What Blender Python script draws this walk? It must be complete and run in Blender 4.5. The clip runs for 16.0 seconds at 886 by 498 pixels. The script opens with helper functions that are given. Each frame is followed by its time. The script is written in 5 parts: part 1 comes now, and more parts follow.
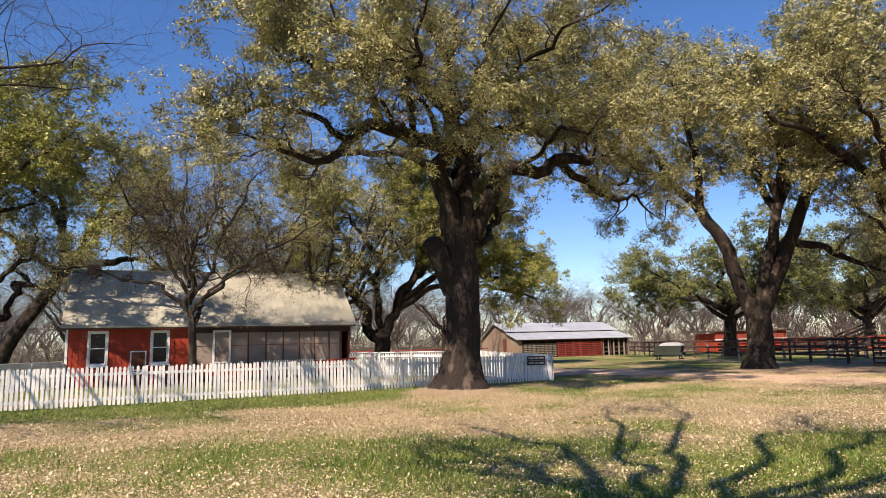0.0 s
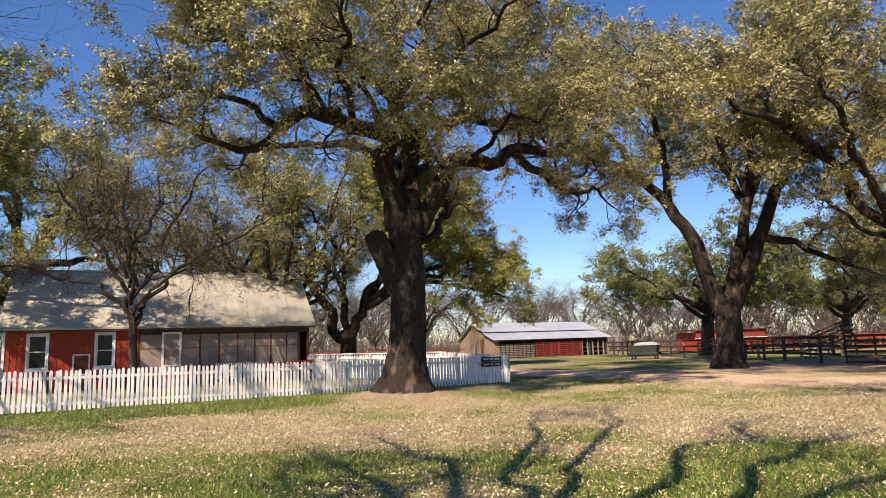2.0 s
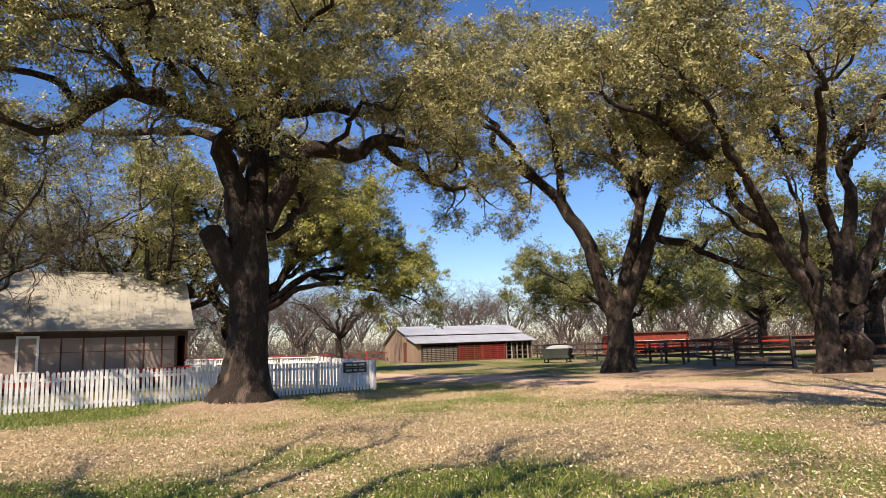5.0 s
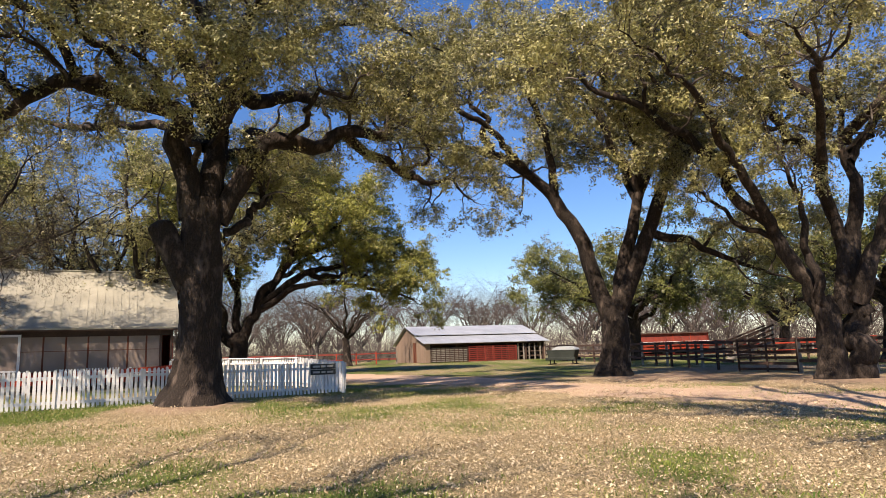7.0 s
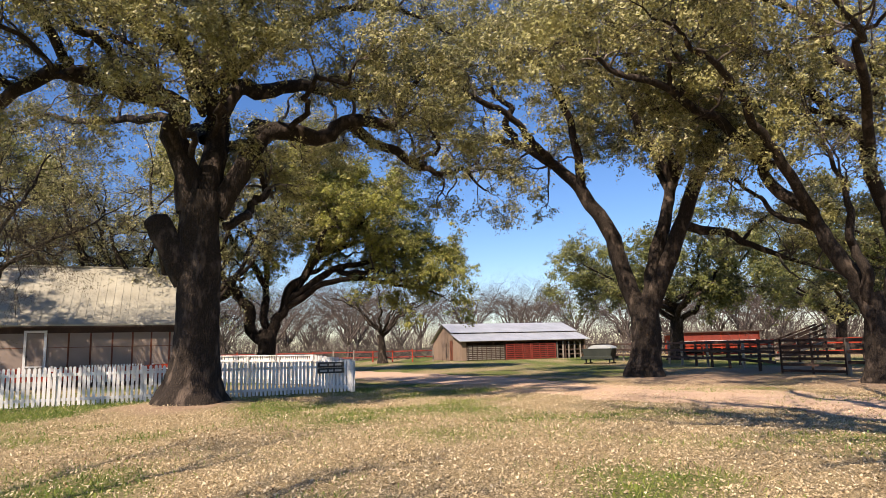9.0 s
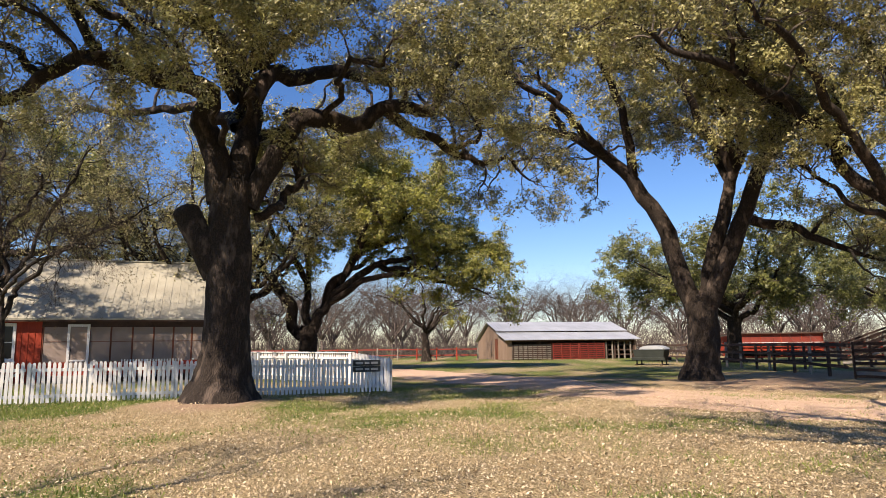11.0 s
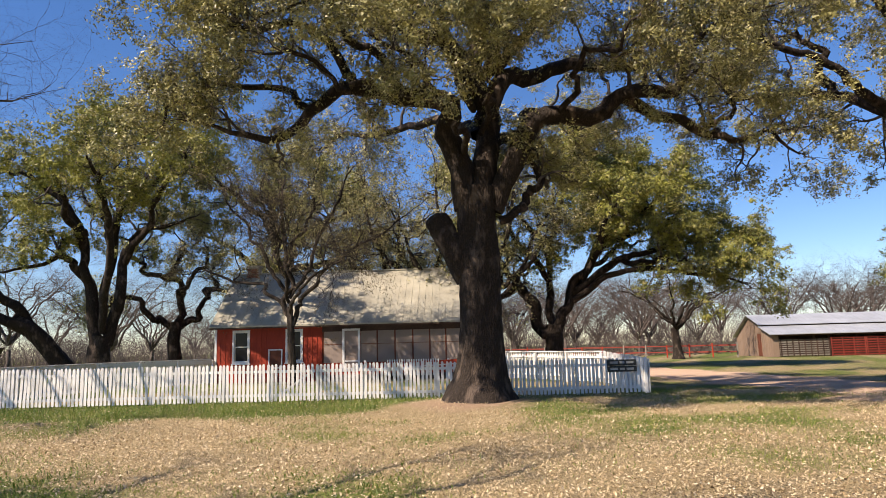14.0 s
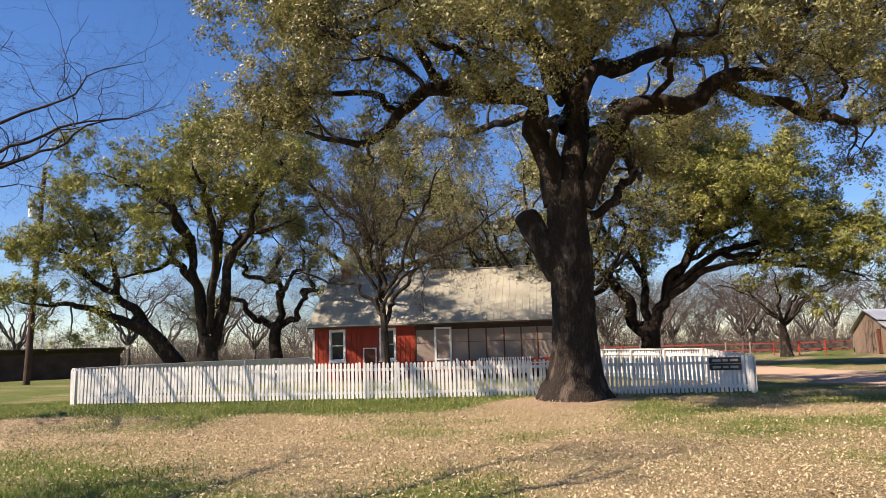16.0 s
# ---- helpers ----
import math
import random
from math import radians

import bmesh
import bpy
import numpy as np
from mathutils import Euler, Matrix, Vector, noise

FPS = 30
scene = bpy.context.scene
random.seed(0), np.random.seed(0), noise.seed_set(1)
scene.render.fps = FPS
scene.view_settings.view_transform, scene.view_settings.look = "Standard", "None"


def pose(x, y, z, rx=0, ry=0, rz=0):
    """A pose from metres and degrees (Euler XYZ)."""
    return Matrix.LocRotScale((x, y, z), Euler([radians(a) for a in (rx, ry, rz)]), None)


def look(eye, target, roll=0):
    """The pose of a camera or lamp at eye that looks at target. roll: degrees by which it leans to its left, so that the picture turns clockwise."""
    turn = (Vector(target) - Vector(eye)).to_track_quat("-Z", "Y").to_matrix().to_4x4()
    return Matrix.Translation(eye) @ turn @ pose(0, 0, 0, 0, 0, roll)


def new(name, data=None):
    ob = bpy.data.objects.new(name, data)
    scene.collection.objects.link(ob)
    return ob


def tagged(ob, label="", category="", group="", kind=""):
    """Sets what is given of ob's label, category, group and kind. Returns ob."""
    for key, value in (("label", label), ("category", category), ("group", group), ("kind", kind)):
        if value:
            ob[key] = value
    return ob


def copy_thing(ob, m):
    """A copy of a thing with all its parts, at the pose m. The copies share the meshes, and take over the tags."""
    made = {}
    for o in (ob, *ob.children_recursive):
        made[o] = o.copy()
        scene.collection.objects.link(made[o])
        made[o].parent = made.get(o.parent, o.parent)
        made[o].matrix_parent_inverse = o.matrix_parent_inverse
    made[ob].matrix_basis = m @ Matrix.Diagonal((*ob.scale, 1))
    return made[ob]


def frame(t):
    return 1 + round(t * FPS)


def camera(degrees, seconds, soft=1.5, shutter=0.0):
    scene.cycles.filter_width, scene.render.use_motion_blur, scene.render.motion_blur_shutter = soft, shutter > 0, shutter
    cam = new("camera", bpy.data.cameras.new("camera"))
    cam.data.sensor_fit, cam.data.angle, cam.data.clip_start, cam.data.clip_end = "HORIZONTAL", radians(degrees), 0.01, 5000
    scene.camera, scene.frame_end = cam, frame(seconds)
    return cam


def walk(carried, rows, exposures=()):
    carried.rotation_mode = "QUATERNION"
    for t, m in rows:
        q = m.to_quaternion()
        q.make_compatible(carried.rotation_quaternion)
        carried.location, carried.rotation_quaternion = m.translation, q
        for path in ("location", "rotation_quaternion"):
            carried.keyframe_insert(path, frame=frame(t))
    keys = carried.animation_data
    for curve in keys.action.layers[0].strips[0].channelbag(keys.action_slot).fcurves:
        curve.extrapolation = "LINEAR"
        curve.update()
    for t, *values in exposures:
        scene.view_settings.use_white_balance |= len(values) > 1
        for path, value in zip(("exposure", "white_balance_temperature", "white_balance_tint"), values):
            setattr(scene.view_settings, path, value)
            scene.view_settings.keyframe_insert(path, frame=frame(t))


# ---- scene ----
cam = camera(68.2, 16.0, 0.6)
METRES, EYE, TILT, LEAN, TURN = 12.5, 1.67, 8.4, 1.5, 0.0
ROWS = [
    (0.0, 0.0, 0.0, 0.0, 0.0, 0.0, -0.0),
    (0.5, 0.031, 0.0282, -0.0056, -0.19, 0.0, 0.07),
    (1.0, 0.0622, 0.0584, -0.0071, -0.51, 0.01, 0.08),
    (1.5, 0.0981, 0.0865, -0.0095, -0.74, 0.02, 0.15),
    (2.0, 0.1335, 0.1108, -0.0167, -0.86, 0.07, 0.24),
    (2.5, 0.1728, 0.1331, -0.0185, -1.08, 0.12, 0.32),
    (3.0, 0.219, 0.1539, -0.0194, -2.12, 0.16, 0.24),
    (3.5, 0.2703, 0.1749, -0.0218, -3.73, 0.22, 0.03),
    (4.0, 0.3247, 0.1879, -0.024, -4.66, 0.28, -0.16),
    (4.5, 0.3734, 0.2086, -0.0287, -4.94, 0.31, -0.17),
    (5.0, 0.4223, 0.2297, -0.0316, -4.92, 0.33, -0.18),
    (7.5, 0.6361, 0.3379, -0.0431, -0.98, 0.27, 0.02),
    (8.0, 0.6672, 0.3565, -0.0451, 0.59, 0.18, 0.18),
    (10.5, 0.7312, 0.4942, -0.0613, 3.64, -0.03, -0.27),
    (11.0, 0.7211, 0.5123, -0.0645, 5.91, -0.08, 0.03),
    (11.5, 0.7108, 0.5278, -0.0648, 8.48, -0.09, 0.53),
    (12.0, 0.7016, 0.5373, -0.0647, 12.21, -0.05, 1.21),
    (12.5, 0.692, 0.5361, -0.0641, 16.61, 0.03, 2.07),
    (13.0, 0.6865, 0.5303, -0.0621, 20.48, 0.12, 2.79),
    (13.5, 0.6856, 0.5307, -0.0616, 23.58, 0.26, 3.38),
    (14.0, 0.686, 0.5311, -0.062, 26.22, 0.4, 3.86),
    (14.5, 0.6845, 0.5308, -0.0622, 28.54, 0.53, 4.23),
    (15.0, 0.6835, 0.5306, -0.0623, 30.49, 0.65, 4.54),
    (15.5, 0.6828, 0.5299, -0.0619, 32.31, 0.75, 4.86),
    (16.0, 0.6827, 0.5297, -0.0619, 33.98, 0.85, 5.15),
]
walk(cam, [(t, pose(0, 0, EYE, TILT, LEAN, TURN) @ pose(METRES * x, METRES * y, METRES * z, 90 + pitch, roll, yaw)) for t, x, y, z, yaw, pitch, roll in ROWS])


# ---- world, sun, exposure ----
SUN_EL, SUN_AZ = 44.0, (-0.51, -0.86)          # height of the sun; horizontal way towards it
world = bpy.data.worlds.new("sky")
scene.world = world
world.use_nodes = True
wn = world.node_tree
sky = wn.nodes.new("ShaderNodeTexSky")
sky.sky_type, sky.sun_disc = "NISHITA", False
sky.sun_elevation = radians(SUN_EL)
sky.sun_rotation = math.atan2(SUN_AZ[0], SUN_AZ[1])
sky.air_density, sky.dust_density, sky.ozone_density = 1.0, 0.1, 5.0
tone = wn.nodes.new("ShaderNodeHueSaturation")
tone.inputs["Saturation"].default_value, tone.inputs["Hue"].default_value = 1.2, 0.507
wn.links.new(sky.outputs[0], tone.inputs["Color"])
wn.links.new(tone.outputs[0], wn.nodes["Background"].inputs[0])
wn.nodes["Background"].inputs[1].default_value = 0.092
sun_data = bpy.data.lights.new("sun", "SUN")
sun_data.energy, sun_data.angle, sun_data.color = 5.2, radians(0.5), (1.0, 0.89, 0.73)
sun = new("sun", sun_data)
h = math.hypot(*SUN_AZ)
sun_way = Vector((SUN_AZ[0] / h, SUN_AZ[1] / h, math.tan(radians(SUN_EL))))
sun.matrix_world = look(sun_way * 50, (0, 0, 0))
scene.view_settings.exposure = 0.86
scene.view_settings.use_white_balance = True
scene.view_settings.white_balance_temperature, scene.view_settings.white_balance_tint = 7050, 18


# ---- materials ----
def material(name, rough=0.8, metal=0.0):
    m = bpy.data.materials.new(name)
    m.use_nodes = True
    b = m.node_tree.nodes["Principled BSDF"]
    b.inputs["Roughness"].default_value, b.inputs["Metallic"].default_value = rough, metal
    b.inputs["Specular IOR Level"].default_value = 0.25
    return m, m.node_tree, b


def node(nt, kind, **values):
    n = nt.nodes.new(kind)
    for key, value in values.items():
        n.inputs[key].default_value = value
    return n


def ramp(nt, source, stops):
    r = nt.nodes.new("ShaderNodeValToRGB")
    while len(r.color_ramp.elements) < len(stops):
        r.color_ramp.elements.new(0.5)
    for e, (p, c) in zip(r.color_ramp.elements, stops):
        e.position, e.color = p, (*c, 1)
    nt.links.new(source, r.inputs[0])
    return r.outputs[0]


def coords(nt, scale=(1, 1, 1)):
    tc = nt.nodes.new("ShaderNodeTexCoord")
    mp = nt.nodes.new("ShaderNodeMapping")
    mp.inputs["Scale"].default_value = scale
    nt.links.new(tc.outputs["Object"], mp.inputs[0])
    return mp.outputs[0]


def noise_tex(nt, vec, scale, detail=4.0):
    n = node(nt, "ShaderNodeTexNoise", Scale=scale, Detail=detail)
    nt.links.new(vec, n.inputs["Vector"])
    return n.outputs[0]


def mix(nt, fac, a, b, blend="MIX"):
    m = nt.nodes.new("ShaderNodeMix")
    m.data_type, m.blend_type = "RGBA", blend
    for sock, v in ((m.inputs[0], fac), (m.inputs[6], a), (m.inputs[7], b)):
        if hasattr(v, "is_linked"):
            nt.links.new(v, sock)
        elif isinstance(v, tuple):
            sock.default_value = (*v, 1)
        else:
            sock.default_value = v
    return m.outputs[2]


def bump(nt, b, height, strength=0.5, dist=0.02):
    n = node(nt, "ShaderNodeBump", Strength=strength, Distance=dist)
    nt.links.new(height, n.inputs["Height"])
    nt.links.new(n.outputs[0], b.inputs["Normal"])


def painted(name, dark, light, rough=0.7, scale=(1, 1, 1), grain=6.0, fine=40.0, strength=0.3, metal=0.0, per_piece=0.0):
    """Paint, board or metal: two scales of variation and a fine relief."""
    m, nt, b = material(name, rough, metal)
    v = coords(nt, scale)
    big, small = noise_tex(nt, v, grain * 0.25, 5), noise_tex(nt, v, fine, 5)
    c = ramp(nt, big, [(0.3, dark), (0.7, light)])
    c = mix(nt, 0.35, c, ramp(nt, small, [(0.3, dark), (0.65, light)]))
    if per_piece:
        oi = nt.nodes.new("ShaderNodeObjectInfo")
        k = 1 - per_piece
        c = mix(nt, 1.0, c, ramp(nt, oi.outputs["Random"], [(0, (k, k, k)), (1, (1, 1, 1))]), "MULTIPLY")
    nt.links.new(c, b.inputs["Base Color"])
    bump(nt, b, small, strength, 0.01)
    return m


def bark_material(name, dark, light):
    m, nt, b = material(name, 0.95)
    v = coords(nt, (1, 1, 0.28))
    vo = node(nt, "ShaderNodeTexVoronoi", Scale=16.0)
    vo.feature = "DISTANCE_TO_EDGE"
    warp = mix(nt, 0.12, v, noise_tex(nt, v, 5.0, 3))
    nt.links.new(warp, vo.inputs["Vector"])
    fine, big = noise_tex(nt, coords(nt), 30.0, 6), noise_tex(nt, coords(nt, (1, 1, 0.5)), 3.2, 5)
    c = ramp(nt, vo.outputs[0], [(0.0, tuple(d * 0.45 for d in dark)), (0.25, dark), (0.6, light)])
    c = mix(nt, 0.45, c, ramp(nt, fine, [(0.3, dark), (0.7, light)]))
    c = mix(nt, ramp(nt, big, [(0.54, (0, 0, 0)), (0.68, (0.6, 0.6, 0.6))]), c, tuple(min(0.5, l * 2.1) for l in light))
    nt.links.new(c, b.inputs["Base Color"])
    bump(nt, b, vo.outputs[0], 0.9, 0.05)
    return m


def leaf_material(name, stops, through_share=0.3, rough=0.5):
    m, nt, b = material(name, rough)
    g = nt.nodes.new("ShaderNodeNewGeometry")
    c = ramp(nt, g.outputs["Random Per Island"], stops)
    patch = noise_tex(nt, coords(nt), 0.45, 2)
    c = mix(nt, ramp(nt, patch, [(0.42, (0, 0, 0)), (0.62, (0.55, 0.55, 0.55))]), c, stops[-2][1])
    nt.links.new(c, b.inputs["Base Color"])
    b.inputs["Specular IOR Level"].default_value = 0.35
    t = nt.nodes.new("ShaderNodeBsdfTranslucent")
    nt.links.new(c, t.inputs[0])
    s = nt.nodes.new("ShaderNodeMixShader")
    s.inputs[0].default_value = through_share
    nt.links.new(b.outputs[0], s.inputs[1])
    nt.links.new(t.outputs[0], s.inputs[2])
    nt.links.new(s.outputs[0], nt.nodes["Material Output"].inputs[0])
    return m


BARK = bark_material("oak_bark", (0.013, 0.0098, 0.008), (0.064, 0.049, 0.039))
BARK_BROWN = bark_material("brown_bark", (0.02, 0.016, 0.013), (0.07, 0.057, 0.048))
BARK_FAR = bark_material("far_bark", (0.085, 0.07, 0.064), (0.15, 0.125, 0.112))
TWIG = bark_material("grey_twigs", (0.04, 0.034, 0.03), (0.18, 0.155, 0.135))
LEAF_OLIVE = leaf_material("olive_leaves", [(0.0, (0.05, 0.05, 0.026)), (0.35, (0.155, 0.15, 0.062)), (0.75, (0.345, 0.33, 0.118)), (1.0, (0.52, 0.475, 0.29))], 0.2, 0.42)
LEAF_GREEN = leaf_material("green_leaves", [(0.0, (0.045, 0.052, 0.016)), (0.4, (0.125, 0.14, 0.03)), (0.8, (0.285, 0.29, 0.056)), (1.0, (0.40, 0.34, 0.14))], 0.2, 0.42)
LEAF_DEEP = leaf_material("deep_green_leaves", [(0.0, (0.026, 0.032, 0.014)), (0.4, (0.078, 0.092, 0.03)), (0.8, (0.18, 0.195, 0.052)), (1.0, (0.30, 0.28, 0.12))], 0.2, 0.42)
LEAF_DRY = leaf_material("dry_buds", [(0.0, (0.045, 0.038, 0.024)), (0.5, (0.10, 0.082, 0.042)), (0.9, (0.16, 0.13, 0.065)), (1.0, (0.2, 0.155, 0.08))], 0.2)
LITTER = leaf_material("dead_leaves", [(0.0, (0.13, 0.085, 0.045)), (0.3, (0.34, 0.24, 0.125)), (0.65, (0.56, 0.45, 0.285)), (1.0, (0.75, 0.65, 0.47))], 0.1, 0.7)
BLADES = leaf_material("grass_blades", [(0.0, (0.06, 0.11, 0.018)), (0.5, (0.13, 0.22, 0.032)), (0.85, (0.24, 0.27, 0.06)), (1.0, (0.42, 0.36, 0.15))], 0.3, 0.5)
WHITE = painted("white_paint", (0.60, 0.59, 0.575), (0.80, 0.80, 0.79), 0.6, (1, 1, 0.3), 5, 30, 0.3, 0, 0.1)
RED = painted("red_paint", (0.22, 0.028, 0.014), (0.40, 0.055, 0.026), 0.75, (1, 1, 0.12), 8, 30, 0.4, 0, 0.15)
RED_GATE = painted("red_gate_paint", (0.15, 0.027, 0.02), (0.26, 0.052, 0.038), 0.6, (1, 1, 1), 6, 30, 0.3, 0, 0.15)
DARK_WOOD = painted("dark_weathered_wood", (0.035, 0.022, 0.018), (0.12, 0.075, 0.06), 0.9, (1, 1, 1), 5, 26, 0.6, 0, 0.4)
GREY_WOOD = painted("grey_weathered_wood", (0.16, 0.14, 0.12), (0.34, 0.31, 0.27), 0.9, (1, 1, 0.25), 6, 26, 0.6, 0, 0.3)
TAN = painted("tan_siding", (0.175, 0.125, 0.092), (0.26, 0.19, 0.145), 0.8, (1, 1, 0.2), 5, 30, 0.3)
ROOF_TAN = painted("tan_metal_roof", (0.245, 0.234, 0.19), (0.39, 0.375, 0.305), 0.6, (1, 1, 1), 3, 18, 0.2)
ROOF_METAL = painted("galvanised_roof", (0.33, 0.355, 0.38), (0.5, 0.53, 0.56), 0.45, (1, 1, 1), 3, 18, 0.2, 0.35)
SCREEN = painted("porch_screen", (0.21, 0.165, 0.14), (0.31, 0.25, 0.215), 0.9, (1, 1, 1), 3, 300, 0.5)
# near-black: the shade inside house and barn put into colour; also the door handle
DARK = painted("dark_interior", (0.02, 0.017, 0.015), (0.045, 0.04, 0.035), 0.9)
BROWN_DOOR = painted("brown_door", (0.10, 0.035, 0.02), (0.17, 0.06, 0.035), 0.8, (1, 1, 0.2))
SIGN_GREY = painted("sign_board", (0.022, 0.025, 0.025), (0.06, 0.064, 0.064), 0.8)
SIGN_TEXT = painted("sign_lettering", (0.3, 0.3, 0.29), (0.42, 0.42, 0.4), 0.8)
FEEDER = painted("feeder_green_steel", (0.012, 0.016, 0.014), (0.035, 0.042, 0.036), 0.6, (1, 1, 1), 4, 25, 0.2, 0.2)
BRICK = painted("chimney_brick", (0.16, 0.06, 0.04), (0.30, 0.13, 0.09), 0.9, (1, 1, 1), 20, 60, 0.4, 0, 0.4)
MORTAR = painted("mortar", (0.3, 0.28, 0.25), (0.42, 0.4, 0.36), 0.95)
PORCELAIN = painted("grey_enamel", (0.55, 0.56, 0.56), (0.7, 0.71, 0.71), 0.35)


def glass_material():
    m, nt, b = material("window_glass", 0.08)
    b.inputs["Base Color"].default_value = (0.015, 0.017, 0.02, 1)
    b.inputs["Specular IOR Level"].default_value = 0.14
    bump(nt, b, noise_tex(nt, coords(nt), 1.5, 2), 0.05, 0.05)
    return m


GLASS = glass_material()


def ground_material():
    m, nt, b = material("lawn", 0.95)
    v = coords(nt)
    a = nt.nodes.new("ShaderNodeAttribute")
    a.attribute_name = "green"
    d = nt.nodes.new("ShaderNodeAttribute")
    d.attribute_name = "bare"
    n1, n2, n3 = noise_tex(nt, v, 9.0, 6), noise_tex(nt, v, 34.0, 6), noise_tex(nt, v, 1.2, 5)
    n4 = noise_tex(nt, v, 52.0, 4)
    straw = ramp(nt, n4, [(0.36, (0.10, 0.07, 0.036)), (0.48, (0.30, 0.23, 0.12)), (0.62, (0.58, 0.47, 0.28))])
    grass = ramp(nt, n2, [(0.32, (0.035, 0.05, 0.012)), (0.5, (0.11, 0.15, 0.03)), (0.7, (0.24, 0.25, 0.07))])
    soil = ramp(nt, n1, [(0.3, (0.27, 0.175, 0.115)), (0.7, (0.45, 0.33, 0.23))])
    f = nt.nodes.new("ShaderNodeMath")
    f.operation = "ADD"
    nt.links.new(a.outputs["Fac"], f.inputs[0])
    g = nt.nodes.new("ShaderNodeMath")
    g.operation, g.inputs[1].default_value = "MULTIPLY_ADD", 1.1
    g.inputs[2].default_value = -0.55
    nt.links.new(n1, g.inputs[0])
    nt.links.new(g.outputs[0], f.inputs[1])
    k = ramp(nt, f.outputs[0], [(0.3, (0, 0, 0)), (0.75, (1, 1, 1))])
    c = mix(nt, k, straw, grass)
    f2 = nt.nodes.new("ShaderNodeMath")
    f2.operation = "ADD"
    nt.links.new(d.outputs["Fac"], f2.inputs[0])
    nt.links.new(g.outputs[0], f2.inputs[1])
    c = mix(nt, ramp(nt, f2.outputs[0], [(0.35, (0, 0, 0)), (0.8, (1, 1, 1))]), c, soil)
    c = mix(nt, 0.5, c, ramp(nt, n3, [(0.3, (0.7, 0.7, 0.7)), (0.7, (1, 1, 1))]), "MULTIPLY")
    nt.links.new(c, b.inputs["Base Color"])
    bump(nt, b, n4, 0.9, 0.05)
    return m


def road_material():
    m, nt, b = material("dirt_road", 0.95)
    v = coords(nt)
    n1, n2 = noise_tex(nt, v, 1.1, 6), noise_tex(nt, v, 22.0, 7)
    c = ramp(nt, n1, [(0.3, (0.36, 0.24, 0.17)), (0.7, (0.52, 0.38, 0.285))])
    c = mix(nt, 0.5, c, ramp(nt, n2, [(0.3, (0.33, 0.22, 0.15)), (0.7, (0.63, 0.475, 0.36))]))
    nt.links.new(c, b.inputs["Base Color"])
    bump(nt, b, n2, 0.7, 0.03)
    return m


# ---- building helpers ----
def mesh_from(name, verts, faces, mat, smooth=False):
    me = bpy.data.meshes.new(name)
    me.from_pydata(verts, [], faces)
    me.materials.append(mat)
    if smooth:
        me.polygons.foreach_set("use_smooth", [True] * len(me.polygons))
    return me


def array_mesh(name, verts, quads, mat, smooth=False):
    """A mesh of quads, or of triangles, from arrays."""
    me = bpy.data.meshes.new(name)
    nq, k = quads.shape
    me.vertices.add(len(verts))
    me.vertices.foreach_set("co", np.asarray(verts, np.float32).ravel())
    me.loops.add(nq * k)
    me.loops.foreach_set("vertex_index", np.asarray(quads, np.int32).ravel())
    me.polygons.add(nq)
    me.polygons.foreach_set("loop_start", np.arange(0, nq * k, k, dtype=np.int32))
    me.polygons.foreach_set("loop_total", np.full(nq, k, np.int32))
    me.update(calc_edges=True)
    me.polygons.foreach_set("use_smooth", np.full(nq, smooth))
    me.materials.append(mat)
    return me


def child(name, me, parent, label="", m=None):
    ob = new(name, me)
    ob.parent = parent
    if m is not None:
        ob.matrix_basis = m
    return tagged(ob, label)


def part(name, bm, mat, parent, label="", m=None):
    me = bpy.data.meshes.new(name)
    bm.to_mesh(me)
    bm.free()
    me.materials.append(mat)
    return child(name, me, parent, label, m)


def boxes(*specs, bevel=0.0):
    """One bmesh of boxes: each (x0, y0, z0, x1, y1, z1)."""
    bm = bmesh.new()
    for x0, y0, z0, x1, y1, z1 in specs:
        bmesh.ops.create_cube(bm, size=1, matrix=Matrix.Translation(((x0 + x1) / 2, (y0 + y1) / 2, (z0 + z1) / 2)) @ Matrix.Diagonal((x1 - x0, y1 - y0, z1 - z0, 1)))
    if bevel:
        bmesh.ops.bevel(bm, geom=bm.edges[:], offset=bevel, segments=1, affect="EDGES", profile=0.5)
    return bm


def prism(points, y0, y1):
    """A polygon in x, z drawn out along y."""
    bm = bmesh.new()
    a, b = [bm.verts.new((x, y0, z)) for x, z in points], [bm.verts.new((x, y1, z)) for x, z in points]
    bm.faces.new(a), bm.faces.new(b[::-1])
    for i in range(len(points)):
        j = (i + 1) % len(points)
        bm.faces.new((a[j], a[i], b[i], b[j]))
    bmesh.ops.recalc_face_normals(bm, faces=bm.faces[:])
    return bm


def beam(p, q, w, d, bevel=0.006):
    """A squared timber from p to q, w across and d deep."""
    p, q = Vector(p), Vector(q)
    bm = boxes((-w / 2, -d / 2, 0, w / 2, d / 2, (q - p).length), bevel=bevel)
    way = (q - p).normalized()
    side = Vector((0, 0, 1)).cross(way)
    side = Vector((1, 0, 0)) if side.length < 1e-4 else side.normalized()
    m = Matrix((side, way.cross(side), way)).transposed().to_4x4()
    bmesh.ops.transform(bm, matrix=Matrix.Translation(p) @ m, verts=bm.verts[:])
    return bm


def thing(name, m, label, category, group=""):
    ob = new(name)
    ob.matrix_basis = m
    ob.empty_display_size = 0.2
    return tagged(ob, label, category, group)


RNG = np.random.default_rng(7)


def lattice(seed, n=64):
    return np.random.default_rng(seed).random((n, n))


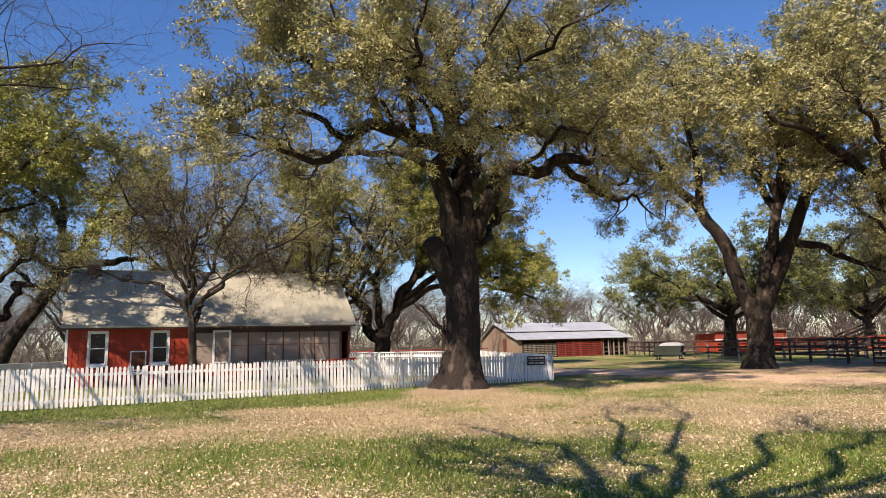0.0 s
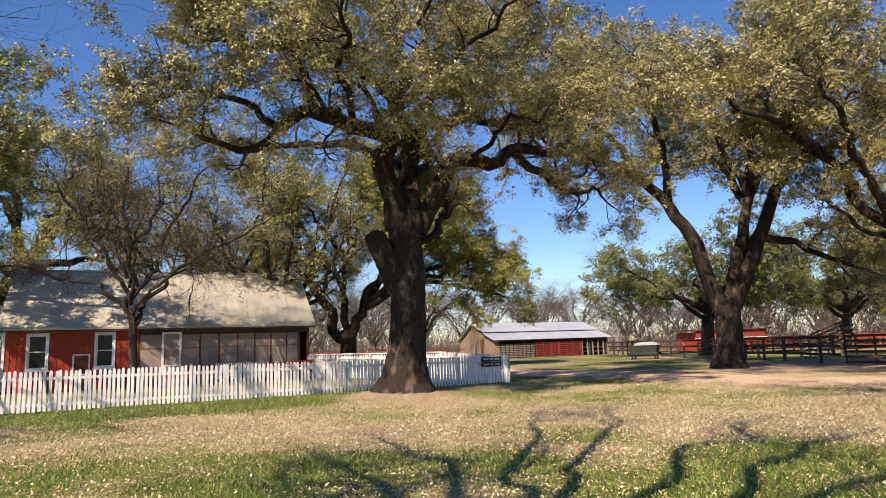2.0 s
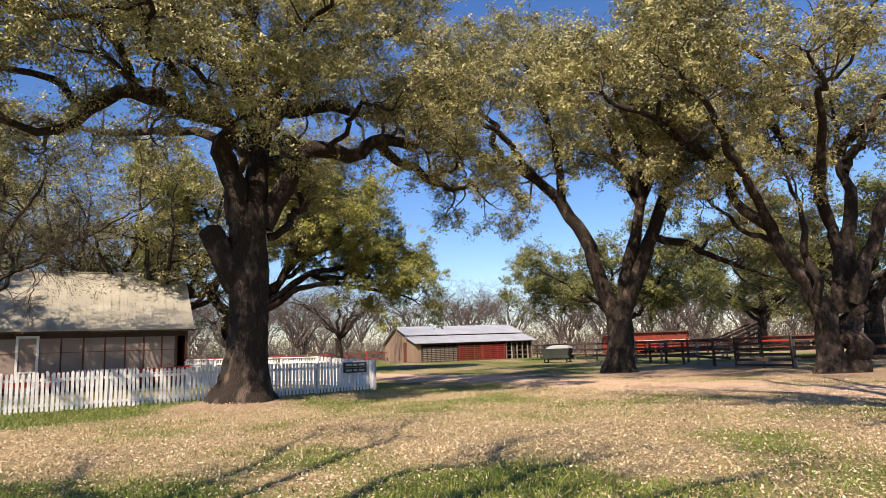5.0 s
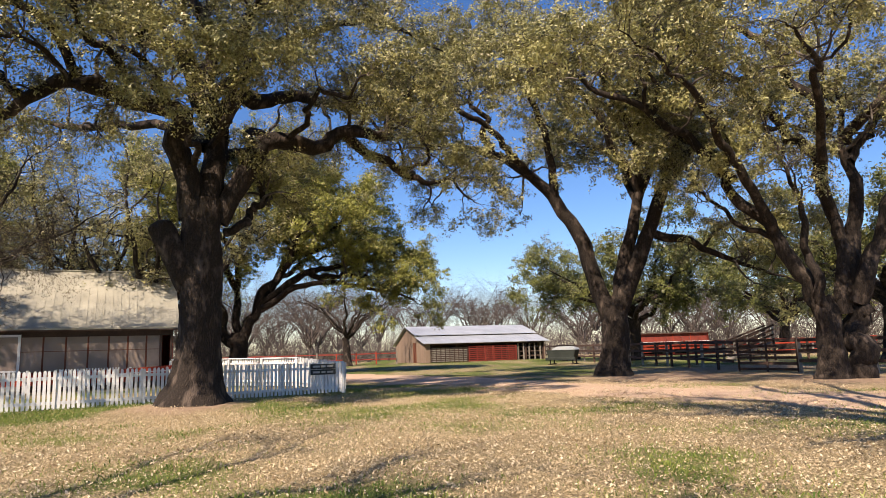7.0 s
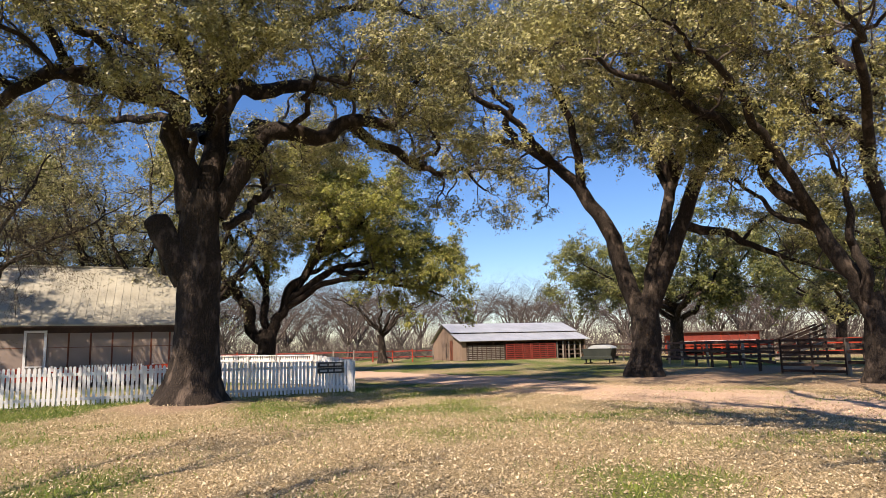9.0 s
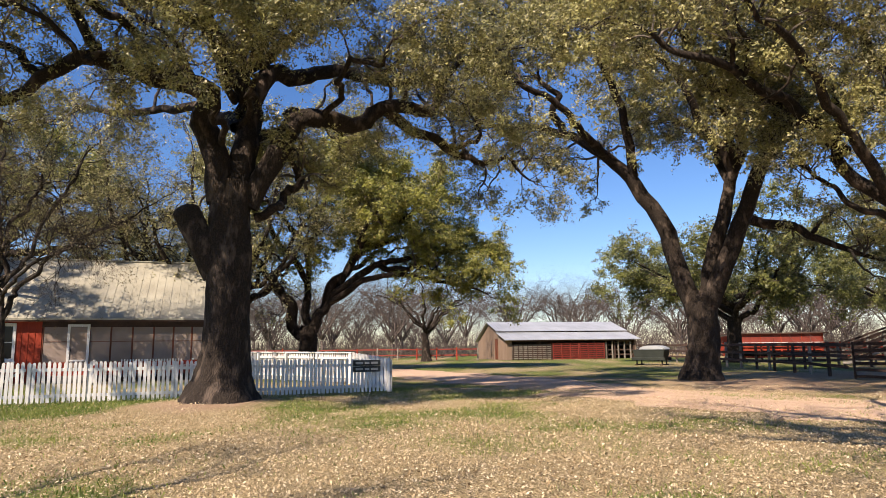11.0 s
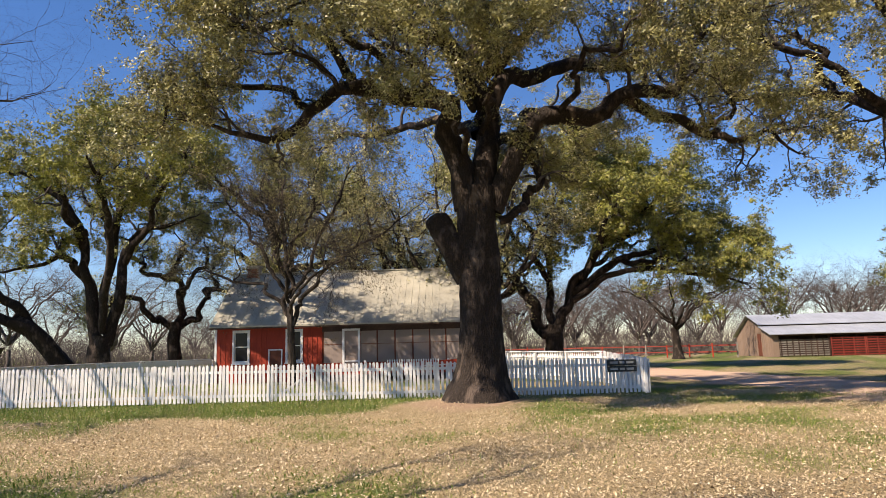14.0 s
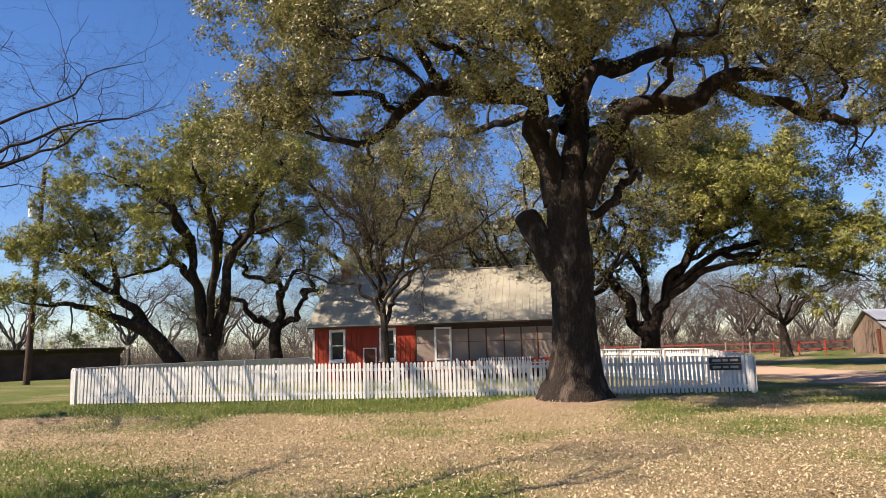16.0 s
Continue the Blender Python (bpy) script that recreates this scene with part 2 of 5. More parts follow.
def fbm(x, y, scale, seed, octaves=4):
    """Smooth noise about 0.5 over arrays x, y; scale: the size in metres of its largest patches."""
    out, amp, total = 0, 1.0, 0
    for o in range(octaves):
        g = lattice(seed + o)
        u, v = x / scale * 2 ** o + 17.3 * o, y / scale * 2 ** o + 9.1 * o
        i, j = np.floor(u).astype(int), np.floor(v).astype(int)
        a, b = u - i, v - j
        a, b = a * a * (3 - 2 * a), b * b * (3 - 2 * b)
        at = lambda p, q: g[p % 64, q % 64]
        out = out + amp * ((at(i, j) * (1 - a) + at(i + 1, j) * a) * (1 - b) + (at(i, j + 1) * (1 - a) + at(i + 1, j + 1) * a) * b)
        total += amp
        amp *= 0.5
    return out / total


# ---- ground and road ----
FENCE_A, FENCE_B = Vector((-16.35, 19.1, 0)), Vector((4.82, 29.45, 0))
ROAD = [(27, 9), (21.5, 16), (17, 22.3), (13, 28.4), (9.3, 35), (5.2, 42.5), (0, 50), (-9, 57), (-30, 64)]


def smooth_line(points, count):
    """A Catmull-Rom curve through points, count samples."""
    p = np.asarray(points, float)
    p = np.vstack((2 * p[0] - p[1], p, 2 * p[-1] - p[-2]))
    t = np.linspace(0, len(p) - 3 - 1e-6, count)
    i, f = t.astype(int), (t % 1)[:, None]
    a, b, c, d = p[i], p[i + 1], p[i + 2], p[i + 3]
    return 0.5 * (2 * b + (c - a) * f + (2 * a - 5 * b + 4 * c - d) * f ** 2 + (3 * b - a - 3 * c + d) * f ** 3)


def green_at(x, y):
    """How green the lawn is at a place, 0 (dry leaves) to 1."""
    front = ((x - FENCE_A.x) * 0.439 - (y - FENCE_A.y) * 0.898)      # metres before the fence
    near = np.clip((14.5 - y + 0.12 * x) / 5, 0, 1) * np.clip((14 - front * 0 - np.abs(x - 3)) / 8, 0, 1)
    strip = np.clip((3.9 - np.abs(front - 1.5)) / 1.6, 0, 1) * np.clip((0.0 - x) / 3, 0, 1)
    yard = (front < -0.3) * 0.5
    west = np.clip((-12 - x) / 6, 0, 1) * 0.8
    pool = np.clip(1 - np.hypot((x - 8) / 4.5, (y - 27.5) / 2.8), 0, 1) * 0.8
    far = np.clip((y - 33) / 8, 0, 1) * 0.62
    base = np.maximum.reduce([near * 0.74, strip * 1.5, yard, west, pool, far, np.full_like(x, 0.25)])
    return np.clip(base + (fbm(x, y, 2.2, 40) - 0.5) * 1.7, 0, 1)


def bare_at(x, y):
    under = np.maximum.reduce([np.clip(1.25 - np.hypot(x - cx, y - cy) / r, 0, 1) for cx, cy, r in ((18.5, 33, 6.5), (23, 28, 6.0), (0.9, 24.3, 2.6), (25, 40, 6))])
    return np.clip(under * 0.9 + (fbm(x, y, 3.0, 80) - 0.5) * 0.7 * (under > 0.01), 0, 1)


def height_at(x, y):
    near = np.clip(1.4 - np.hypot(x - 4, y - 22) / 40, 0, 1)
    root = 0.10 * np.exp(-((x - 0.8) ** 2 + (y - 24.9) ** 2) / 5.0)
    return (fbm(x, y, 5.0, 11) - 0.5) * 0.09 * near + root


def build_ground():
    fx, fy = np.arange(-26, 32, 0.3), np.arange(-6, 46, 0.3)
    xs = np.concatenate(([-1600, -500, -200, -110, -70, -45, -34], fx, [36, 46, 65, 100, 200, 500, 1600]))
    ys = np.concatenate(([-1600, -400, -120, -50, -24, -12], fy, [49, 54, 60, 68, 78, 92, 120, 200, 500, 1800]))
    x, y = [a.ravel() for a in np.meshgrid(xs, ys)]
    w = len(xs)
    i = (np.arange(len(ys) - 1)[:, None] * w + np.arange(w - 1)).ravel()
    me = array_mesh("ground", np.stack((x, y, height_at(x, y)), 1), np.stack((i, i + 1, i + w + 1, i + w), 1), ground_material(), True)
    for name, f in (("green", green_at), ("bare", bare_at)):
        at = me.attributes.new(name, "FLOAT", "POINT")
        at.data.foreach_set("value", f(x, y).astype(np.float32))
    tagged(new("ground", me), "lawn of straw-coloured leaf litter with green grass patches", "ground", kind="structure")


def build_road():
    c = smooth_line(ROAD, 220)
    t = np.gradient(c, axis=0)
    t /= np.linalg.norm(t, axis=1)[:, None]
    n = np.stack((-t[:, 1], t[:, 0]), 1)
    k = np.arange(220)
    rows = 9
    verts = []
    for j in range(rows):
        s = -1 + 2 * j / (rows - 1)
        rag = (fbm(k * 0.35, np.full(220, 3.0 + 40 * (s > 0)), 1.6, 23) - 0.5) * 2.4 * (abs(s) > 0.9)
        p = c + n * (s * 2.55 + np.sign(s) * rag)[:, None]
        rut = -0.012 * (np.abs(np.abs(s) - 0.5) < 0.1)
        verts.append(np.column_stack((p, height_at(p[:, 0], p[:, 1]) + 0.03 * (1 - s * s) + rut + 0.008)))
    v = np.concatenate(verts)
    i = (np.arange(rows - 1)[:, None] * 220 + np.arange(219)).ravel()
    me = array_mesh("dirt_road", v, np.stack((i, i + 1, i + 221, i + 220), 1), road_material(), True)
    tagged(new("dirt_road", me), "pale pinkish dirt road curving past the fence", "road", kind="structure")


build_ground()
build_road()


# ---- trees ----
def unit(a):
    return a / (np.linalg.norm(a, axis=-1, keepdims=True) + 1e-9)


def tubes(groups):
    """Vertices and quads of many tapered tubes. groups: (paths K x n x 3, radii K x n, sides)."""
    vs, qs, base = [], [], 0
    for P, R, sides in groups:
        if not len(P):
            continue
        K, n, _ = P.shape
        T = unit(np.gradient(P, axis=1))
        ref = unit(np.cross(T[:, :1], np.array([0.31, 0.52, 0.79]) + 0 * T[:, :1]))
        U = unit(ref - (ref * T).sum(-1, keepdims=True) * T)
        V = np.cross(T, U)
        a = np.arange(sides) * 2 * np.pi / sides
        if sides >= 10:       # gnarled, fluted bark on thick wood
            s = np.arange(n)[None, :, None] * 0.35
            ph = np.arange(K)[:, None, None] * 1.7
            lump = 1 + 0.07 * np.sin(3 * a + s * 0.5 + ph) + 0.05 * np.sin(5 * a - s * 0.8 + 2 * ph) + RNG.normal(0, 0.03, (K, n, sides))
        else:
            lump = np.ones((K, n, sides))
        ring = P[:, :, None] + (R[:, :, None] * lump)[..., None] * (np.cos(a)[:, None] * U[:, :, None] + np.sin(a)[:, None] * V[:, :, None])
        vs.append(ring.reshape(-1, 3))
        k, i, j = np.meshgrid(np.arange(K), np.arange(n - 1), np.arange(sides), indexing="ij")
        o = base + k * n * sides
        j2 = (j + 1) % sides
        qs.append(np.stack((o + i * sides + j, o + i * sides + j2, o + (i + 1) * sides + j2, o + (i + 1) * sides + j), -1).reshape(-1, 4))
        base += K * n * sides
    return np.concatenate(vs), np.concatenate(qs)


def grow(start, way, length, n, wiggle, up, rng):
    """Paths of n points that wander from start along way."""
    P, d = [start], unit(way)
    step = (length / (n - 1))[:, None]
    for _ in range(n - 1):
        d = unit(d + rng.normal(0, wiggle, d.shape) + np.array([0, 0, up]))
        P.append(P[-1] + d * step)
    return np.stack(P, 1)


def sprout(P, R, per, lo, spread, up, rng):
    """Starts, ways and parent radii of branches that leave the paths P."""
    K, n, _ = P.shape
    k = np.repeat(np.arange(K), per)
    u = rng.uniform(lo, 1.0, len(k)) ** 0.8 * (n - 1.001)
    i, f = u.astype(int), (u % 1)[:, None]
    s = P[k, i] * (1 - f) + P[k, i + 1] * f
    t = unit(P[k, i + 1] - P[k, i])
    side = unit(np.cross(t, rng.normal(size=t.shape)))
    return s, unit(t * (1 - spread) + side * spread + np.array([0, 0, up])), R[k, i]


def leaves(centres, hearts, per, radius, size, rng):
    """Pointed leaf blades in tight tufts. hearts: the middle of the spray that a tuft belongs to; its blades face away from it and up."""
    c = np.repeat(centres, per, 0)
    c = c + rng.normal(0, radius, c.shape) * np.array([1, 1, 0.7]) * np.repeat(rng.uniform(0.6, 1.4, (len(centres), 1)), per, 0)
    out = unit(c - np.repeat(hearts, per, 0))
    face = unit(rng.normal(0, 0.42, c.shape) + out * 0.75 + np.array(sun_way.normalized()) * 0.2 + np.array([0, 0, 0.25]))
    a = unit(np.cross(face, rng.normal(size=c.shape)))
    b = np.cross(face, a)
    L = size * rng.uniform(0.6, 1.4, (len(c), 1))
    v = np.stack((c - a * L * 0.8 - b * L * 0.42, c - a * L * 0.6 + b * L * 0.48, c + a * L), 1).reshape(-1, 3)
    return v, np.arange(len(v)).reshape(-1, 3)


def make_tree(name, place, limbs, label, seed, leaf=None, bark=None, per=(7, 6, 5), lens=(3.2, 1.6, 0.7), leaf_per=26, leaf_size=0.07,
              clump=0.2, droop=0.05, extra=0, sides=14, group="", wig=0.24, bare=0.0, stub=None, lo=0.33, flare=0.5, r1=0.075, far=False, pad=0.2, gnarl=0.16, flat=0.5, twig=0.026, stems=(), category="tree"):
    """limbs: (r0, r1, points...) from the tree's base; the first is the trunk. per, lens: branches and their lengths, level by level."""
    rng = np.random.default_rng(seed)
    root = thing(name, pose(*place), label, category, group)
    bark = bark or BARK
    big = []
    for j, (r0, r_end, *pts) in enumerate(limbs):
        p = smooth_line(pts, 34 if j == 0 else 26)
        m = len(p)
        s = np.linspace(0, 1, m)
        r = r0 + (r_end - r0) * s ** (0.8 if j == 0 else 1.15)
        if j > 0 and not (stub is not None and j == stub + 1):
            r = r * (1 - 0.75 * s ** 5)
        if j == 0:
            r = r * (1 + flare * np.exp(-np.maximum(p[:, 2], 0) / 0.55))
            p[0, 2] = -0.15
        else:
            if stub is not None and j == stub + 1:
                r[-6:] *= np.array([0.98, 0.93, 0.84, 0.7, 0.46, 0.04])      # a rounded, callused end
            else:
                knots = rng.normal(0, gnarl, (10, 3))
                knots[0] = 0
                bends = smooth_line(knots, m)
                bends[0] = 0
                p += bends
                p[1:-1] += rng.normal(0, 0.04, (m - 2, 3))
        big.append((p, r))
    trunk_v, trunk_q = tubes([(big[0][0][None], big[0][1][None], sides * 2)])
    child("trunk", array_mesh("trunk", trunk_v, trunk_q, bark, True), root)
    main = [b for b in big[1:]]
    for _ in range(extra):       # limbs that no outline fixes: they fill the crown towards and away from the viewer
        p0, r0 = main[rng.integers(0 if stub is None else 1, len(main))]
        i = rng.integers(8, 19)
        g = grow(p0[i][None], np.array([[*(rng.normal(0, 1, 2)), 0.45]]), np.array([rng.uniform(4.0, 6.5)]), 26, 0.26, 0.02, rng)[0]
        main.append((g, np.linspace(min(r0[i] * 0.6, 0.13), 0.03, 26)))
    MP, MR = np.stack([m[0] for m in main]), np.stack([m[1] for m in main])
    bare_limbs = [(p.copy(), r.copy()) for p, r in zip(MP, MR)]
    if stub is not None:         # a limb cut short ends blunt and bears nothing
        MP, MR = np.delete(MP, stub, 0), np.delete(MR, stub, 0)
    if stems:                    # further trunks, clear of leaves
        MP, MR = np.delete(MP, stems, 0), np.delete(MR, stems, 0)
    for p, r in bare_limbs:
        v, q = tubes([(p[None], r[None], sides)])
        child("limb", array_mesh("limb", v, q, bark, True), root)
    s, w, r = sprout(MP, MR, per[0], lo, 0.68, 0.28, rng)
    s2, w2, r2 = sprout(MP, MR, 3, 0.9, 0.45, 0.15, rng)          # tufts at the limbs' ends
    s, w, r = np.concatenate((s, s2)), np.concatenate((w, w2)), np.concatenate((r, r2))
    l1 = lens[0] * rng.uniform(0.5, 1.3, len(s))
    P1 = grow(s, w, l1, 13, wig * 1.25, 0.03, rng)
    R1 = np.minimum(r * 0.5, r1)[:, None] * np.linspace(1, 0.25, 13)
    s, w, r = sprout(P1, R1, per[1], pad, 0.65, 0.08 - droop, rng)
    w[:, 2] *= flat                                     # sprays spread in level pads
    P2 = grow(s, w, lens[1] * rng.uniform(0.5, 1.3, len(s)), 6, wig, 0.03 - droop, rng)
    R2 = np.minimum(r * 0.6, twig)[:, None] * np.linspace(1, 0.35, 6)
    s, w, r = sprout(P2, R2, per[2], 0.15, 0.6, 0.05 - droop, rng)
    P3 = grow(s, w, lens[2] * rng.uniform(0.5, 1.3, len(s)), 3, wig, -droop, rng)
    R3 = np.minimum(r * 0.7, twig * 0.5)[:, None] * np.linspace(1, 0.4, 3)
    v, q = tubes([(P1, R1, 6), (P2, R2, 3), (P3[:, [0, 2]], R3[:, [0, 2]], 3)] if not far else [(P1[:, ::4], R1[:, ::4], 4), (P2[:, [0, 2, 5]], R2[:, [0, 2, 5]], 3)])
    tagged(child("branchwork", array_mesh("branchwork", v, q, TWIG if bark == BARK else bark, True), root), kind="stuff")
    if leaf is not None:
        c = np.concatenate((P3[:, -1], P3[:, 1], P2[:, -1]))
        heart = P2[:, 3] - np.array([0, 0, 0.12])
        heart = np.concatenate((np.repeat(heart, per[2], 0), np.repeat(heart, per[2], 0), heart))
        keep = rng.random(len(c)) > bare
        v, q = leaves(c[keep], heart[keep], leaf_per, clump, leaf_size, rng)
        tagged(child("crown", array_mesh("crown", v, q, leaf), root), kind="stuff")
    return root


def from_view(eye_yaw, spec):
    """Limbs drawn as (sideways, depth, up) as seen along a heading, turned into x, y, z."""
    c, s = math.cos(radians(eye_yaw)), math.sin(radians(eye_yaw))
    return [(a, b, *[(x * c - y * s, x * s + y * c, z) for x, y, z in pts]) for a, b, *pts in spec]


# ---- house behind the picket fence ----
def build_house():
    """Local frame: x along the front wall from its west corner, y into the house, z up."""
    L, D, EAVE, RIDGE, F = 15.27, 7.8, 3.12, 6.25, 0.55
    H = thing("house", pose(-19.63, 34.42, 0, 0, 0, 24.1), "red wooden farmhouse with tan metal roof and screened porch", "house")
    # walls with real openings
    t = 0.12
    cuts = [(0.99, 1.98, 1.05, 2.92), (4.02, 5.0, 1.05, 2.92)]
    spans, x = [], 0.0
    for a, b, z0, z1 in cuts:
        spans += [(x, 0, 0, a, t, EAVE), (a, 0, 0, b, t, z0), (a, 0, z1, b, t, EAVE)]
        x = b
    spans += [(x, 0, 0, 6.1, t, EAVE)]
    part("wall", boxes(*spans), RED, H, "red board siding")
    for k in range(1, 21):
        bx = k * 0.29
        if any(a - 0.1 < bx < b + 0.1 for a, b, *_ in cuts) or 2.95 < bx < 3.95:
            continue
        part("batten", boxes((bx - 0.02, -0.018, 0.1, bx + 0.02, -0.001, EAVE - 0.02)), RED, H)
    gable = prism([(0, 0), (D, 0), (D, EAVE), (D / 2, RIDGE - 0.12), (0, EAVE)], 0, t)
    part("gable_wall", gable, RED, H, m=pose(t, 0, 0, 0, 0, 90))
    gable = prism([(0, 0), (D, 0), (D, EAVE), (D / 2, RIDGE - 0.12), (0, EAVE)], 0, t)
    part("gable_wall", gable, RED, H, m=pose(L, 0, 0, 0, 0, 90))
    part("back_wall", boxes((t, D - t, 0, L - t, D, EAVE)), RED, H)
    part("porch_back_wall", boxes((6.1, 2.6, 0, L - t, 2.72, EAVE)), RED, H)
    part("side_wall", boxes((5.98, t, 0, 6.1, 2.6, EAVE)), RED, H)
    part("corner_board", boxes((-0.03, -0.03, 0.1, 0.09, 0.0, EAVE - 0.03), (-0.03, 0.0, 0.1, 0.0, 0.09, EAVE - 0.03)), WHITE, H, "white corner board")
    # windows
    for a, b, z0, z1 in cuts:
        w = child("window", mesh_from("window_casing", *frame_verts(a, b, z0, z1, 0.11, -0.045, t * 0.8), WHITE), H, "white double-hung window with dark panes")
        zm = (z0 + z1) / 2
        part("sill", boxes((a - 0.05, -0.09, z0 - 0.05, b + 0.05, 0.05, z0 + 0.01), bevel=0.006), WHITE, w)
        for s0, s1, y in ((z0 + 0.11, zm + 0.02, 0.05), (zm - 0.02, z1 - 0.11, 0.02)):
            me = mesh_from("sash", *frame_verts(a + 0.11, b - 0.11, s0, s1, 0.045, y, y + 0.035), WHITE)
            child("sash", me, w)
            part("pane", boxes((a + 0.15, y + 0.012, s0 + 0.04, b - 0.15, y + 0.018, s1 - 0.04)), GLASS, w)
    # dark sheet added behind the windows to stand in for the unlit room
    part("dark_room_backing", boxes((0.3, 1.4, 0.0, 5.6, 1.5, EAVE)), DARK, H)
    # small framed hatch under the second window
    hatch = child("hatch", mesh_from("hatch_frame", *frame_verts(3.05, 3.85, 0.75, 1.82, 0.07, -0.05, 0.0), WHITE), H, "white-framed cellar hatch")
    part("hatch_panel", boxes((3.12, -0.03, 0.82, 3.78, -0.012, 1.75)), BROWN_DOOR, hatch)
    # porch
    R = 0.03
    part("porch_floor", boxes((6.1, -0.9, 0.42, L, 2.6, F)), DARK_WOOD, H)
    part("porch_fascia", boxes((6.1, -0.93, 0.36, L, -0.9, 0.62)), RED, H, "red porch edge board")
    part("porch_skirt", boxes((6.1, R - 0.02, F, 7.24, R + 0.03, 0.98), (8.24, R - 0.02, F, L, R + 0.03, 0.98)), RED, H, "red boards under the screens")
    part("porch_base", boxes((6.1, -0.02, 0, L, 0.05, 0.42)), DARK_WOOD, H)
    part("porch_beam", boxes((6.1, R - 0.04, 2.72, L, R + 0.09, EAVE)), DARK_WOOD, H)
    for x in (6.15, 9.2, 10.2, 11.2, 12.15, 13.05, 13.95):
        part("post", boxes((x - 0.028, R - 0.012, F, x + 0.028, R + 0.05, 2.72), bevel=0.005), BROWN_DOOR, H)
    for x in (L - 0.07, L - 0.6):
        part("post", boxes((x - 0.06, R - 0.035, F, x + 0.06, R + 0.07, 2.72), bevel=0.006), DARK_WOOD, H)
    for a, b in ((6.19, 7.22), (8.26, 9.16), (9.24, 10.16), (10.24, 11.16), (11.24, 12.11), (12.19, 13.01), (13.09, 13.91), (13.99, L - 0.67)):
        part("screen", boxes((a, R + 0.01, 0.98, b, R + 0.016, 2.72)), SCREEN, H, "taupe insect screen")
        part("rail", boxes((a, R - 0.006, 1.985, b, R + 0.009, 2.01)), BROWN_DOOR, H)
    part("porch_end_screen", boxes((L - 0.06, R + 0.1, 0.98, L - 0.054, 2.6, 2.92)), SCREEN, H)
    door = child("screen_door", mesh_from("door_frame", *frame_verts(7.24, 8.24, F, 2.86, 0.12, R - 0.07, R + 0.02), WHITE), H, "white-framed screen door")
    part("screen", boxes((7.36, R - 0.022, F + 0.1, 8.12, R - 0.016, 2.76)), SCREEN, door)
    part("door_rail", boxes((7.36, R - 0.055, 1.02, 8.12, R - 0.023, 1.1)), WHITE, door)
    part("handle", boxes((7.4, R - 0.09, 1.5, 7.43, R - 0.056, 1.64), bevel=0.005), DARK, door)
    for k in range(2):
        part("step", boxes((7.1, -1.25 - 0.3 * k, 0.0, 8.4, -0.94 - 0.3 * k, 0.36 - 0.18 * k), bevel=0.01), GREY_WOOD, H)
    part("ramp_board", beam((8.6, -1.2, 0.72), (L, -1.2, 1.02), 0.05, 0.2), RED, H, "red board of the porch ramp")
    part("ramp_edge", beam((8.6, -1.23, 0.58), (L, -1.23, 0.88), 0.04, 0.05), WHITE, H)
    for k in range(22):
        part("baluster", boxes((9.9 + k * 0.13, -1.26, 0.25, 9.96 + k * 0.13, -1.235, 1.1)), WHITE, H)
    for x in (8.7, 11.0, 13.2):
        part("post", boxes((x - 0.05, -1.18, 0, x + 0.05, -1.08, 1.1)), WHITE, H)
    # roof: two slopes with standing ribs
    ov, slope = 0.35, (RIDGE - EAVE) / (D / 2)
    z_eave = EAVE - ov * slope + 0.25
    for side in (0, 1):
        y0, y1 = (-ov, D / 2) if side == 0 else (D + ov, D / 2)
        bm = prism([(y0, z_eave - 0.02), (y1, RIDGE + 0.33 - 0.12), (y1, RIDGE + 0.33), (y0, z_eave + 0.06)], -0.25, L + 0.3)
        bmesh.ops.transform(bm, matrix=Matrix(((0, 1, 0, 0), (1, 0, 0, 0), (0, 0, 1, 0), (0, 0, 0, 1))), verts=bm.verts[:])
        bmesh.ops.recalc_face_normals(bm, faces=bm.faces[:])
        r = part("roof_slope", bm, ROOF_TAN, H, "pale tan ribbed metal roofing")
        if side == 0:
            for k in range(40):
                x = -0.15 + k * 0.4
                part("roof_rib", beam((x, y0 - 0.01, z_eave + 0.065), (x, y1, RIDGE + 0.335), 0.03, 0.02, 0), ROOF_TAN, r)
    part("ridge_cap", boxes((-0.27, D / 2 - 0.12, RIDGE + 0.29, L + 0.32, D / 2 + 0.12, RIDGE + 0.37), bevel=0.02), ROOF_TAN, H)
    part("eave_board", boxes((-0.25, -ov + 0.02, z_eave - 0.10, L + 0.3, -ov + 0.05, z_eave - 0.02)), DARK_WOOD, H, "dark eave board")
    part("soffit", boxes((-0.2, -ov + 0.05, EAVE - 0.05, L + 0.25, -0.035, EAVE - 0.02)), DARK_WOOD, H)
    ch = part("chimney", boxes((0.55, D / 2 - 0.35, 4.6, 1.25, D / 2 + 0.35, 6.98)), MORTAR, H, "brick chimney")
    for row in range(26):
        for c in range(3):
            x = 0.55 + c * 0.24 - (0.08 if row % 2 else 0)
            part("brick", boxes((max(0.54, x), D / 2 - 0.362, 4.95 + row * 0.075, min(1.26, x + 0.225), D / 2 - 0.348, 5.015 + row * 0.075)), BRICK, ch)
    part("chimney_cap", boxes((0.48, D / 2 - 0.42, 6.98, 1.32, D / 2 + 0.42, 7.07), bevel=0.015), MORTAR, H)


